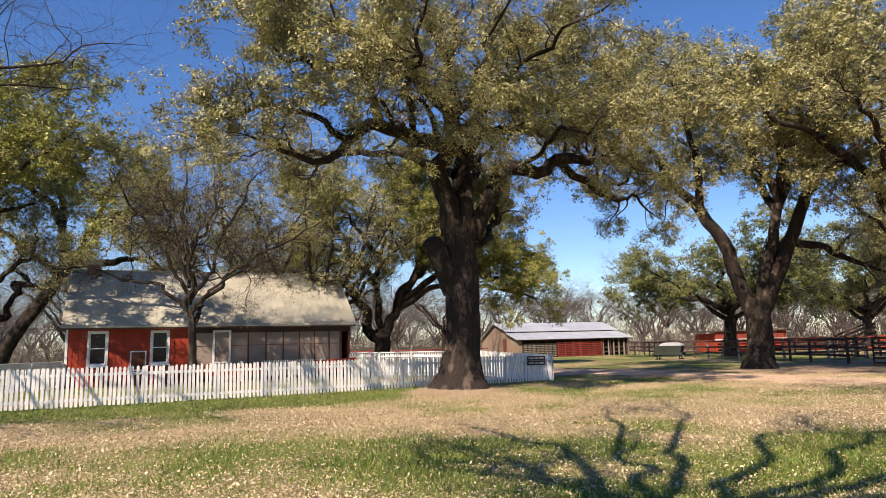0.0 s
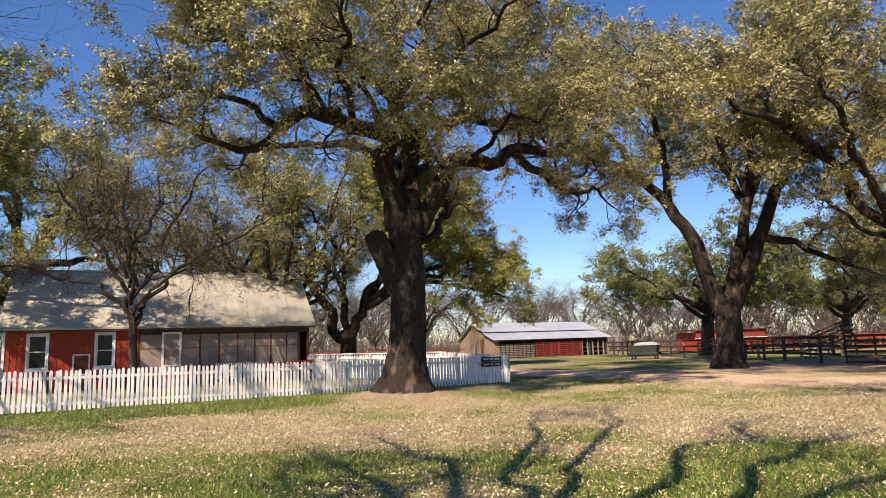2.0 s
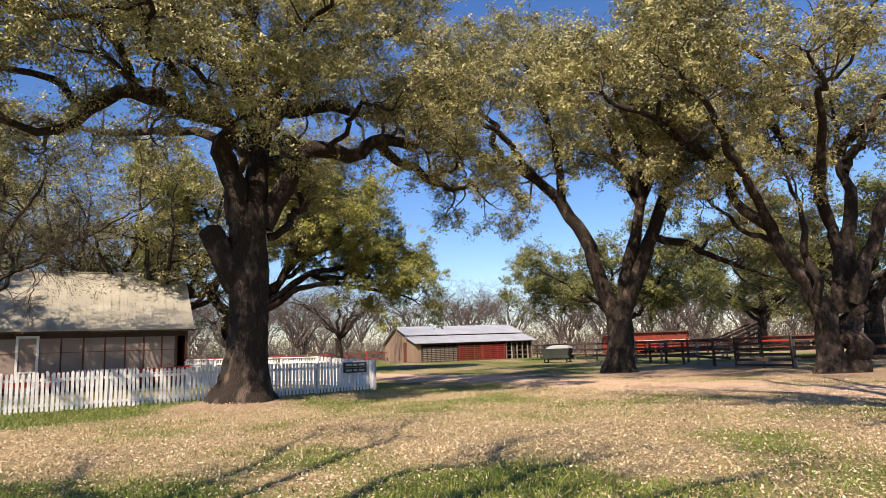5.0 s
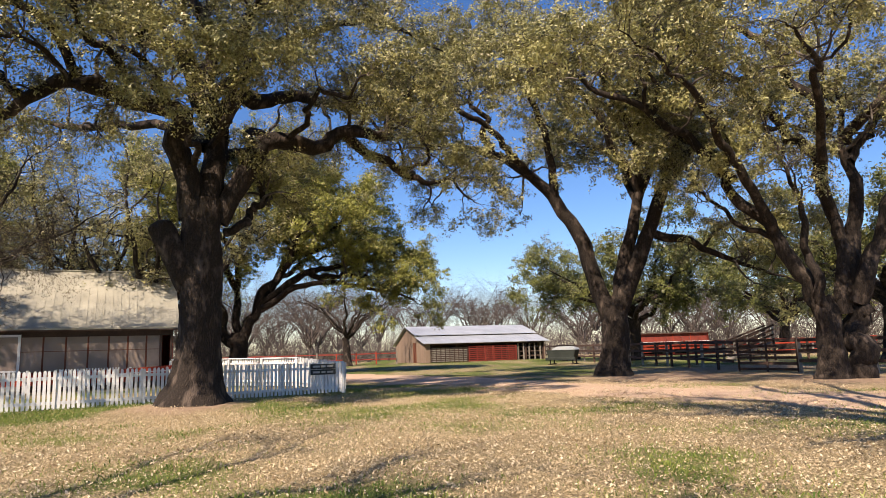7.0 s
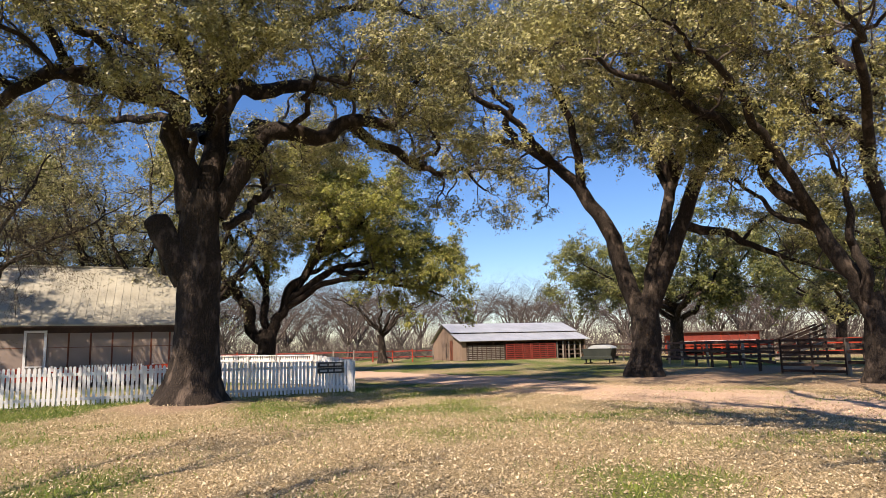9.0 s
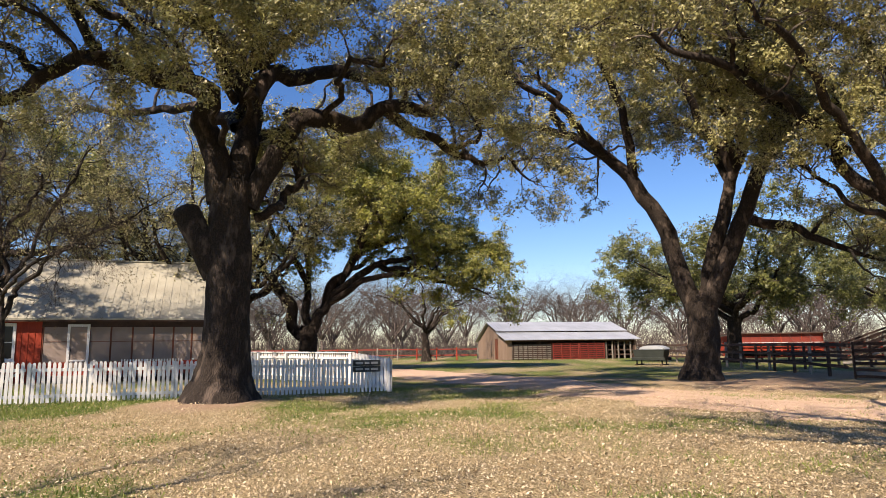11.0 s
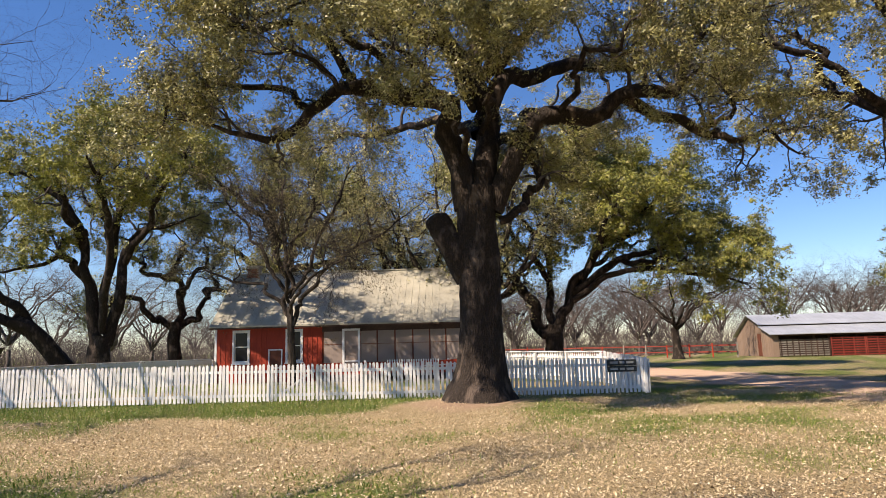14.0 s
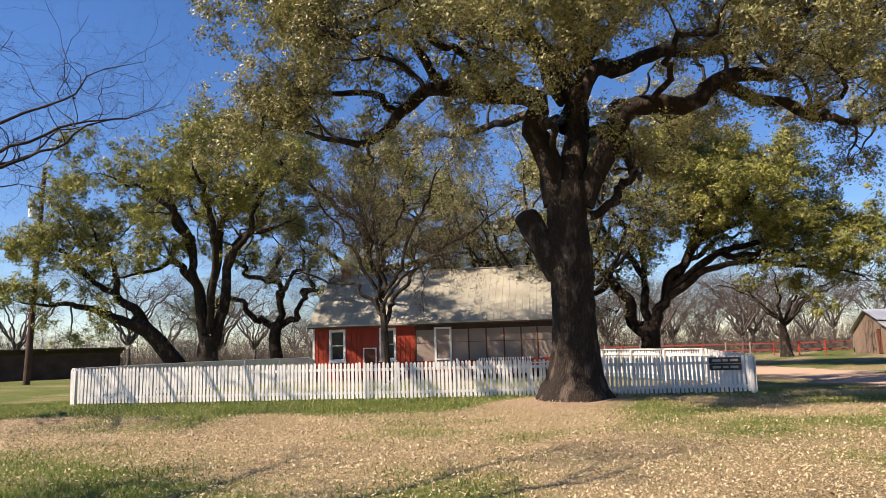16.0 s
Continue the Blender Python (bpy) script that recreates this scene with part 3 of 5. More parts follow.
def frame_verts(a, b, z0, z1, w, y0, y1):
    """A rectangular frame of width w in the x-z plane, from y0 to y1."""
    v, f = [], []
    for y in (y0, y1):
        v += [(a, y, z0), (b, y, z0), (b, y, z1), (a, y, z1), (a + w, y, z0 + w), (b - w, y, z0 + w), (b - w, y, z1 - w), (a + w, y, z1 - w)]
    for i in range(4):
        j = (i + 1) % 4
        f += [(i, j, 4 + j, 4 + i), (8 + j, 8 + i, 12 + i, 12 + j), (j, i, 8 + i, 8 + j), (4 + i, 4 + j, 12 + j, 12 + i)]
    return v, f


build_house()


# ---- white picket fence round the yard ----
def picket_mesh(w=0.086, d=0.02):
    bm = prism([(-w / 2, 0), (w / 2, 0), (w / 2, 0.965), (w * 0.2, 1.0), (-w * 0.2, 1.0), (-w / 2, 0.965)], -d / 2, d / 2)
    me = bpy.data.meshes.new("picket")
    bm.to_mesh(me)
    bm.free()
    me.materials.append(WHITE)
    return me


PICKET = picket_mesh()


def picket_fence(name, a, b, h0, h1, label, gate=None, pitch=0.135, cap=False):
    a, b = Vector((a[0], a[1], 0)), Vector((b[0], b[1], 0))
    n, yaw = (b - a).length, math.degrees(math.atan2(b.y - a.y, b.x - a.x))
    F = thing(name, pose(a.x, a.y, 0, 0, 0, yaw), label, "fence")
    rnd = random.Random(name)
    high = lambda u: h0 + (h1 - h0) * u / n
    gate_root = None
    if gate:
        gate_root = child("gate", mesh_from("gate_brace", *box_list(beam_box(gate)), WHITE), F, "picket gate with a diagonal brace")
    count = int(n / pitch)
    for k in range(count + 1):
        u = k * pitch + rnd.uniform(-0.008, 0.008)
        ob = new("picket", PICKET)
        ob.parent = gate_root if gate and gate[0] < u < gate[1] else F
        ob.matrix_basis = pose(u, 0, 0.04 + rnd.uniform(-0.01, 0.015), rnd.gauss(0, 0.4), rnd.gauss(0, 0.7), rnd.gauss(0, 1)) @ Matrix.Diagonal((1, 1, high(u) * rnd.uniform(0.985, 1.01), 1))
    posts = list(np.linspace(0, n, max(2, round(n / 2.45) + 1)))
    if gate:
        posts = [p for p in posts if not gate[0] - 0.6 < p < gate[1] + 0.6] + [gate[0] - 0.06, gate[1] + 0.06]
    for p in posts:
        part("post", boxes((p - 0.055, 0.055, -0.1, p + 0.055, 0.16, high(p) - 0.02), bevel=0.008), WHITE, F)
    spans = [(0, n)] if not gate else [(0, gate[0] - 0.02), (gate[0] + 0.02, gate[1] - 0.02), (gate[1] + 0.02, n)]
    for k, (s, e) in enumerate(spans):
        for z in (0.2, 0.84):
            bm = beam((s, 0.033, z * high(s)), (e, 0.033, z * high(e)), 0.04, 0.09)
            part("rail", bm, WHITE, gate_root if gate and k == 1 else F)
    if cap:
        part("cap_rail", beam((0, 0.02, high(0) + 0.03), (n, 0.02, high(n) + 0.03), 0.14, 0.05), WHITE, F, "flat white cap board")
        if cap == "boarded":
            part("top_board", beam((0, 0.07, high(0) - 0.09), (n, 0.07, high(n) - 0.09), 0.03, 0.16), WHITE, F)
    return F


def beam_box(gate):
    g0, g1 = gate
    return [(g0 + 0.05, 0.06, 0.15), (g0 + 0.16, 0.06, 0.15), (g1 - 0.05, 0.06, 1.0), (g1 - 0.16, 0.06, 1.0)]


def box_list(p):
    v = p + [(x, y + 0.03, z) for x, y, z in p]
    return v, [(0, 1, 2, 3), (7, 6, 5, 4), (0, 4, 5, 1), (1, 5, 6, 2), (2, 6, 7, 3), (3, 7, 4, 0)]


picket_fence("picket_fence", FENCE_A, FENCE_B, 1.27, 1.13, "long white picket fence with a gate in the lawn", (11.05, 12.5))
picket_fence("picket_fence", (-20.45, 27.7), FENCE_A, 1.30, 1.27, "white picket side fence by the lawn corner", cap="boarded")
picket_fence("picket_fence", (-19.75, 34.3), (-20.45, 27.7), 1.32, 1.30, "white picket side fence running to the house", cap="boarded")
picket_fence("picket_fence", FENCE_B, (2.1, 34.95), 1.13, 1.3, "white picket side fence at the road corner")
picket_fence("picket_fence", (2.1, 34.95), (-5.6, 40.4), 1.3, 1.35, "white picket back fence, shaded by the oak", cap=True)

sign = thing("fence_sign", pose(4.02, 29.03, 0.72, 0, 0, 26.1), "dark grey wooden sign on the picket fence", "sign")
for z, hh in ((0.21, 0.19), (0.0, 0.19)):
    board = part("sign_board", boxes((-0.47, -0.055, z, 0.5, -0.03, z + hh), bevel=0.006), SIGN_GREY, sign)
    for x0, x1 in ((-0.38, -0.12), (-0.06, 0.1), (0.16, 0.4)):
        part("lettering", boxes((x0, -0.059, z + 0.06, x1, -0.0555, z + 0.13)), SIGN_TEXT, board, "worn pale lettering, not readable")


# ---- barn, pens and sheds across the road ----
def build_barn():
    """Local frame: x along the open front from its west corner, y to the back."""
    L, D, E0, KINK, RIDGE = 14.8, 11.2, 2.15, 2.9, 4.0
    B = thing("barn", pose(8.6, 76.1, 0, 0, 0, 18.4), "tan barn with open front and galvanised metal roof", "barn")
    ky, ry = 2.7, 6.3
    prof = [(0, 0), (D, 0), (D, 2.0), (ry, RIDGE - 0.05), (ky, KINK - 0.05), (0, E0)]
    cut = prism([(0, 0), (3.1, 0), (3.1, 2.25), (4.3, 2.25), (4.3, 0), (D, 0), (D, 2.0), (ry, RIDGE - 0.05), (ky, KINK - 0.05), (0, E0)], 0, 0.15)
    part("gable_wall", cut, TAN, B, "tan vertical siding", m=pose(0.15, 0, 0, 0, 0, 90))
    part("gable_wall", prism(prof, 0, 0.15), TAN, B, m=pose(L, 0, 0, 0, 0, 90))
    for k in range(26):
        y = 0.2 + k * 0.42
        if 2.95 < y < 4.45:
            continue
        top = E0 + (KINK - E0) * y / ky if y < ky else KINK + (RIDGE - KINK) * (y - ky) / (ry - ky) if y < ry else RIDGE + (2.0 - RIDGE) * (y - ry) / (D - ry)
        part("batten", boxes((-0.02, y - 0.025, 0, 0.0, y + 0.025, top - 0.1)), TAN, B)
    part("back_wall", boxes((0.15, D - 0.15, 0, L - 0.15, D, 2.0)), DARK, B)
    part("inner_wall", boxes((0.15, 6.2, 0, L - 0.15, 6.3, 3.8)), DARK_WOOD, B)
    part("barn_door", boxes((0.03, 3.1, 0.05, 0.09, 4.3, 2.25), bevel=0.01), BROWN_DOOR, B, "brown plank door")
    part("front_wall", boxes((0.15, 0.0, 0, 0.55, 0.12, E0)), TAN, B)
    for (y0, z0, y1, z1) in ((-0.45, E0 - 0.08, ky, KINK), (ky - 0.15, KINK + 0.16, ry, RIDGE + 0.14), (D + 0.4, 1.95, ry, RIDGE + 0.14)):
        bm = prism([(y0, z0), (y1, z1), (y1, z1 + 0.06), (y0, z0 + 0.06)], -0.35, L + 0.4)
        bmesh.ops.transform(bm, matrix=Matrix(((0, 1, 0, 0), (1, 0, 0, 0), (0, 0, 1, 0), (0, 0, 0, 1))), verts=bm.verts[:])
        bmesh.ops.recalc_face_normals(bm, faces=bm.faces[:])
        r = part("roof_sheet", bm, ROOF_METAL, B, "grey galvanised sheet metal")
        if y0 < D:
            for k in range(26):
                x = -0.3 + k * 0.61
                part("roof_rib", beam((x, y0, z0 + 0.065), (x, y1, z1 + 0.065), 0.04, 0.025, 0), ROOF_METAL, r)
    for x in (3.7, 5.0, 7.4, 9.9, 12.3, 14.6):
        part("post", boxes((x - 0.08, 0.0, 0, x + 0.08, 0.16, E0), bevel=0.01), DARK_WOOD, B)
    part("header", boxes((0.2, 0.0, E0 - 0.22, L - 0.2, 0.1, E0 - 0.06)), DARK_WOOD, B)
    for k in range(8):
        part("slat", boxes((0.6, -0.04, 0.12 + k * 0.2, 4.9, -0.005, 0.22 + k * 0.2)), GREY_WOOD, B)
    for k in range(9):
        part("upright", boxes((0.65 + k * 0.53, -0.08, 0.05, 0.75 + k * 0.53, -0.042, 1.6)), DARK_WOOD, B)
    for k in range(5):
        part("upright", boxes((11.2 + k * 0.72, -0.08, 0, 11.33 + k * 0.72, 0.05, 1.85), bevel=0.008), GREY_WOOD, B)
    for z in (0.4, 0.9, 1.4):
        part("slat", boxes((11.1, 0.052, z, 14.5, 0.09, z + 0.12)), DARK_WOOD, B)
    return B


def panel_gate(name, m, width, height, rails, mat, label, uprights=3):
    G = thing(name, m, label, "gate")
    for k in range(rails):
        z = 0.12 + (height - 0.2) * k / (rails - 1)
        part("rail", boxes((0, -0.02, z - 0.06, width, 0.02, z + 0.06), bevel=0.006), mat, G)
    for k in range(uprights):
        x = 0.05 + (width - 0.1) * k / (uprights - 1)
        part("upright", boxes((x - 0.05, -0.06, 0.0, x + 0.05, -0.022, height), bevel=0.006), mat, G)
    return G


build_barn()
c18, s18 = math.cos(radians(18.4)), math.sin(radians(18.4))
for off, w in ((5.05, 3.0), (8.1, 2.9)):
    panel_gate("corral_gate", pose(8.6 + off * c18 + 0.14 * s18, 76.1 + off * s18 - 0.14 * c18, 0, 0, 0, 18.4), w, 1.75, 8, RED_GATE, "red slatted wooden corral gate at the barn", 4)


def rail_fence(points, height, zs, mat, post_mat, label, gap=2.4, thick=0.14):
    F = thing("rail_fence", pose(*points[0], 0), label, "fence", "corral fences")
    o = Vector((*points[0], 0))
    rnd = random.Random(str(points))
    for a, b in zip(points, points[1:]):
        a, b = Vector((*a, 0)) - o, Vector((*b, 0)) - o
        n = max(1, round((b - a).length / gap))
        side = Vector((b.y - a.y, a.x - b.x, 0)).normalized() * 0.09
        for k in range(n):
            p, q = a.lerp(b, k / n), a.lerp(b, (k + 1) / n)
            hh = height + rnd.uniform(-0.05, 0.12)
            part("post", beam(p - Vector((0, 0, 0.1)), p + Vector((rnd.uniform(-0.03, 0.03), 0, hh)), 0.13, 0.13, 0.012), GREY_WOOD if rnd.random() < 0.5 else post_mat, F)
            for z in zs:
                j = rnd.uniform(-0.03, 0.03)
                part("rail", beam(p + side + Vector((0, 0, z + j)), q + side + Vector((0, 0, z - j)), 0.04, thick, 0.006), mat, F)
    return F


rail_fence([(22.7, 80.2), (22.0, 67.0), (23.2, 52.0), (23.67, 42.7), (23.3, 36.2)], 1.5, (0.5, 0.95, 1.42), DARK_WOOD, DARK_WOOD, "dark weathered board fence along the pens")
rail_fence([(24.8, 33.2), (28.5, 28.5), (36, 22)], 1.5, (0.5, 0.95, 1.42), DARK_WOOD, DARK_WOOD, "dark weathered board fence beyond the oak")
rail_fence([(23.67, 46), (33, 50), (45, 50), (60, 46)], 1.5, (0.5, 0.95, 1.42), DARK_WOOD, DARK_WOOD, "dark cross fence inside the pens")
rail_fence([(27, 62), (36, 64), (52, 66)], 1.5, (0.4, 0.75, 1.1, 1.45), RED, DARK_WOOD, "red board fence in the far pens")
rail_fence([(5.4, 79.0), (-4, 82), (-14, 84), (-30, 86)], 1.35, (0.55, 1.2), RED_GATE, RED, "faded red rail fence beside the barn")
panel_gate("corral_gate", pose(23.35, 36.0, 0, 0, 0, -62.0), 3.1, 1.55, 6, DARK_WOOD, "dark wooden board gate of the pens", 3)
panel_gate("corral_gate", pose(31.5, 31.5, 0, 0, 0, -35.0), 2.6, 1.5, 4, RED_GATE, "red metal gate behind the oak", 3)


def build_chute():
    C = thing("loading_chute", pose(30.9, 52.0, 0, 0, 0, 0), "weathered wooden cattle loading chute with sloping rails", "chute")
    part("ramp", beam((0, 0.6, 0.1), (3.2, 0.6, 1.25), 1.1, 0.06), GREY_WOOD, C)
    for y in (0.0, 1.2):
        for x in (0.2, 1.2, 2.2, 3.15):
            part("post", boxes((x - 0.06, y - 0.06, 0, x + 0.06, y + 0.06, 1.45 + x * 0.36), bevel=0.01), GREY_WOOD, C)
        for z in (0.4, 0.75, 1.1, 1.42):
            part("rail", beam((0.1, y - 0.08, z), (3.25, y - 0.08, z + 1.12), 0.04, 0.13), DARK_WOOD, C)


build_chute()


def build_feeder():
    F = thing("hay_feeder", pose(19.3, 56.6, 0, 0, 0, -30), "dark steel livestock feeder with a pale sheet-metal hood", "feeder")
    body = prism([(-1.2, 0.42), (1.2, 0.42), (1.4, 1.2), (-1.4, 1.2)], -0.75, 0.75)
    bmesh.ops.bevel(body, geom=body.edges[:], offset=0.03, segments=2, affect="EDGES")
    part("bin", body, FEEDER, F)
    part("trough", boxes((-1.45, -0.98, 0.38, 1.45, -0.72, 0.6), (-1.45, 0.72, 0.38, 1.45, 0.98, 0.6), bevel=0.02), FEEDER, F)
    hood = prism([(-0.85, 1.2), (1.45, 1.2), (1.3, 1.36), (0.8, 1.5), (-0.25, 1.5), (-0.7, 1.36)], -0.8, 0.8)
    bmesh.ops.bevel(hood, geom=hood.edges[:], offset=0.025, segments=2, affect="EDGES")
    part("hood", hood, ROOF_METAL, F, "pale sheet-metal hood")
    for x in (-1.1, 1.1):
        for y in (-0.6, 0.6):
            part("leg", boxes((x - 0.05, y - 0.05, 0, x + 0.05, y + 0.05, 0.56), bevel=0.01), FEEDER, F)
        part("skid", boxes((x - 0.07, -1.1, 0, x + 0.07, 1.1, 0.09), bevel=0.02), DARK_WOOD, F)
    F.scale = (0.84, 0.84, 0.95)


build_feeder()


def build_red_shed():
    S = thing("cattle_shed", pose(34.5, 83.5, 0, 0, 0, 3), "low red open-fronted shed with a pale sill", "shed")
    part("front_board", boxes((0, 0, 1.55, 9.2, 0.1, 2.55)), RED_GATE, S, "bright red front boards")
    for k in range(5):
        part("batten", boxes((0.05 + k * 2.25, -0.03, 1.55, 0.13 + k * 2.25, -0.002, 2.55)), RED, S)
    part("sill", boxes((-0.05, -0.1, 1.42, 9.25, 0.1, 1.548)), WHITE, S)
    for k in range(5):
        part("post", boxes((0.02 + k * 2.25, 0.0, 0, 0.17 + k * 2.25, 0.12, 1.42), bevel=0.01), RED, S)
    for k in range(3):
        part("rail", boxes((0.2, 0.13, 0.3 + k * 0.36, 9.0, 0.17, 0.44 + k * 0.36)), RED, S)
    part("back_wall", boxes((0, 5.9, 0, 9.2, 6.0, 2.0)), DARK_WOOD, S)
    part("side_wall", boxes((0, 0.12, 0, 0.1, 5.9, 2.3)), RED, S)
    part("side_wall", boxes((9.1, 0.12, 0, 9.2, 5.9, 2.3)), RED, S)
    part("roof", prism([(-0.6, 2.5), (9.7, 2.5), (9.7, 2.62), (-0.6, 2.62)], -0.3, 6.2), DARK_WOOD, S)


build_red_shed()


def build_dark_shed():
    S = thing("long_shed", pose(-63, 22.0, 0, 0, 0, 62), "long low dark open shed beyond the yard", "shed")
    L = 22.0
    part("back_wall", boxes((0, -5.0, 0, L, -4.9, 2.1)), DARK_WOOD, S)
    part("side_wall", boxes((L - 0.1, -4.9, 0, L, 0.0, 2.1)), DARK_WOOD, S)
    part("side_wall", boxes((0, -4.9, 0, 0.1, 0.0, 2.1)), DARK_WOOD, S)
    part("roof", prism([(0.5, 2.1), (-5.4, 2.5), (-5.4, 2.6), (0.5, 2.2)], -0.3, L + 0.3), DARK_WOOD, S, m=pose(0, 0, 0, 0, 0, 90) @ Matrix.Diagonal((1, -1, 1, 1)))
    for k in range(9):
        part("post", boxes((k * 2.72 + 0.02, -0.16, 0, k * 2.72 + 0.18, 0, 2.1), bevel=0.01), GREY_WOOD, S)


build_dark_shed()


def build_pole():
    P = thing("utility_pole", pose(-41.4, 28.3, 0), "tall brown wooden utility pole with a grey transformer", "pole")
    bm = bmesh.new()
    bmesh.ops.create_cone(bm, cap_ends=True, segments=14, radius1=0.23, radius2=0.13, depth=15.5, matrix=Matrix.Translation((0.35, 0.2, 7.6)) @ Matrix.Rotation(radians(2.6), 4, "Y"))
    part("post", bm, DARK_WOOD, P)
    bm = bmesh.new()
    bmesh.ops.create_cone(bm, cap_ends=True, segments=18, radius1=0.3, radius2=0.3, depth=1.0, matrix=Matrix.Translation((0.15, -0.15, 12.2)))
    bmesh.ops.bevel(bm, geom=bm.edges[:], offset=0.03, segments=2, affect="EDGES")
    t = part("transformer", bm, PORCELAIN, P, "pale grey transformer can")
    for dx in (-0.12, 0.12):
        bm = bmesh.new()
        bmesh.ops.create_cone(bm, cap_ends=True, segments=10, radius1=0.05, radius2=0.03, depth=0.3, matrix=Matrix.Translation((0.15 + dx, -0.15, 12.85)))
        part("bushing", bm, PORCELAIN, t)
    part("bracket", boxes((0.2, -0.1, 11.9, 0.55, 0.3, 12.0)), DARK_WOOD, P)


build_pole()


# ---- live oaks ----
def oaks():
    make_tree("live_oak", (0.76, 24.93, 0), from_view(23.1, [
        (0.66, 0.58, (-0.1, 0, 0), (0, 0, 1.8), (0, 0, 3.8), (0, 0, 5.4), (0.05, 0, 6.5)),
        (0.42, 0.34, (-0.3, 0, 3.7), (-0.75, -0.1, 4.6), (-1.15, -0.1, 5.4), (-1.3, -0.1, 5.75)),
        (0.40, 0.07, (-0.3, 0, 5.9), (-0.4, 0, 7.9), (-0.9, -0.4, 8.9), (-2.0, -0.8, 9.4), (-3.8, -1.2, 9.6), (-5.3, -1.5, 8.3), (-6.9, -1.8, 7.8), (-8.4, -2.2, 8.2)),
        (0.42, 0.06, (0.2, 0.1, 6.0), (0.3, 0.3, 8.8), (0.0, 0.6, 11.4), (0.1, 0.6, 13.7), (0.6, 0.8, 16.2)),
        (0.34, 0.07, (0.5, 0, 5.8), (1.4, -0.1, 7.6), (2.1, -0.1, 8.6), (3.9, 0, 8.7), (4.6, 0, 9.4), (5.6, -0.1, 9.3), (6.6, -0.1, 9.2), (7.0, -0.2, 10.5), (7.9, -0.4, 11.6), (10.4, -0.2, 12.2)),
        (0.20, 0.05, (4.6, 0, 9.3), (6.6, 0.8, 8.6), (8.8, 1.2, 8.2), (10.6, 1.2, 7.2)),
        (0.30, 0.06, (0.3, 0.3, 8.7), (1.3, 0.6, 10.5), (2.5, 0.8, 10.8), (4.1, 1.0, 10.7), (5.7, 1.2, 10.8), (6.9, 1.5, 12.0), (9.0, 1.8, 12.8)),
        (0.14, 0.09, (0.7, 0.2, 5.5), (1.8, 0.5, 6.5), (2.0, 0.6, 7.0), (1.7, 0.6, 7.8)),
        (0.28, 0.06, (-0.1, -0.1, 9.5), (-1.2, -0.8, 11.2), (-3.4, -1.6, 12.2), (-6.0, -1.6, 12.8), (-8.2, -1.2, 12.6)),
        (0.13, 0.045, (-1.9, -0.8, 9.3), (-3.0, -2.6, 10.2), (-3.6, -5.2, 10.4), (-4.6, -8.2, 11.2)),
        (0.14, 0.045, (-3.6, -1.2, 9.6), (-5.0, -2.6, 10.6), (-6.6, -3.2, 10.8), (-8.0, -3.4, 11.0)),
        (0.12, 0.045, (0.0, 0.3, 9.2), (-0.6, -2.0, 10.6), (-1.2, -5.0, 10.8), (-1.8, -8.2, 12.0)),
        (0.12, 0.045, (0.1, 0.5, 9.8), (1.0, -1.4, 11.0), (1.0, -5.0, 11.4), (1.8, -8.8, 12.0)),
        (0.18, 0.05, (0.2, 0.3, 10.2), (3.0, 0.2, 12.8), (6.4, 0.4, 13.8), (9.6, 0.6, 13.6)),
        (0.18, 0.05, (0.1, 0.5, 12.4), (-1.6, -1.0, 15.0), (-3.8, -2.4, 16.6)),
        (0.18, 0.05, (0.0, 0.5, 10.5), (-1.0, 1.4, 12.6), (-2.8, 2.2, 14.2), (-5.0, 2.6, 14.8)),
        (0.18, 0.05, (0.2, 0.4, 11.0), (1.6, -0.8, 12.8), (3.6, -1.6, 14.0), (5.2, -2.2, 14.6)),
        (0.10, 0.03, (-0.3, -0.3, 7.6), (-0.8, -1.8, 8.4), (-1.6, -3.4, 8.6), (-2.0, -5.0, 8.9)),
        (0.10, 0.03, (0.2, -0.2, 8.2), (0.6, -1.8, 8.8), (0.4, -3.6, 9.0), (1.2, -5.2, 9.4)),
        (0.10, 0.03, (-2.6, -1.0, 9.5), (-3.4, -2.6, 9.0), (-4.4, -4.2, 9.2), (-5.6, -5.0, 9.0)),
        (0.10, 0.03, (2.6, 0.0, 8.7), (3.0, -1.8, 9.3), (3.8, -3.4, 9.6), (5.0, -4.4, 10.0)),
        (0.12, 0.04, (-4.6, -1.4, 8.9), (-6.2, -1.0, 9.6), (-8.4, -1.4, 9.4), (-10.4, -1.2, 8.4)),
        (0.20, 0.05, (0.1, 0.5, 8.4), (-1.0, 2.6, 9.6), (-3.2, 5.4, 10.2), (-5.6, 8.0, 10.8), (-7.6, 9.6, 11.2)),
        (0.20, 0.05, (0.4, 0.5, 8.0), (2.0, 2.8, 9.6), (3.4, 5.2, 10.2), (5.0, 7.0, 10.6)),
    ]), "huge live oak with dark bark and a broken limb", 3, LEAF_OLIVE, per=(12, 6, 7), lens=(2.2, 0.8, 0.42), leaf_per=10, leaf_size=0.052, clump=0.085, lo=0.36, pad=0.3, bare=0.05, flare=0.95,
        extra=4, sides=16, stub=0)
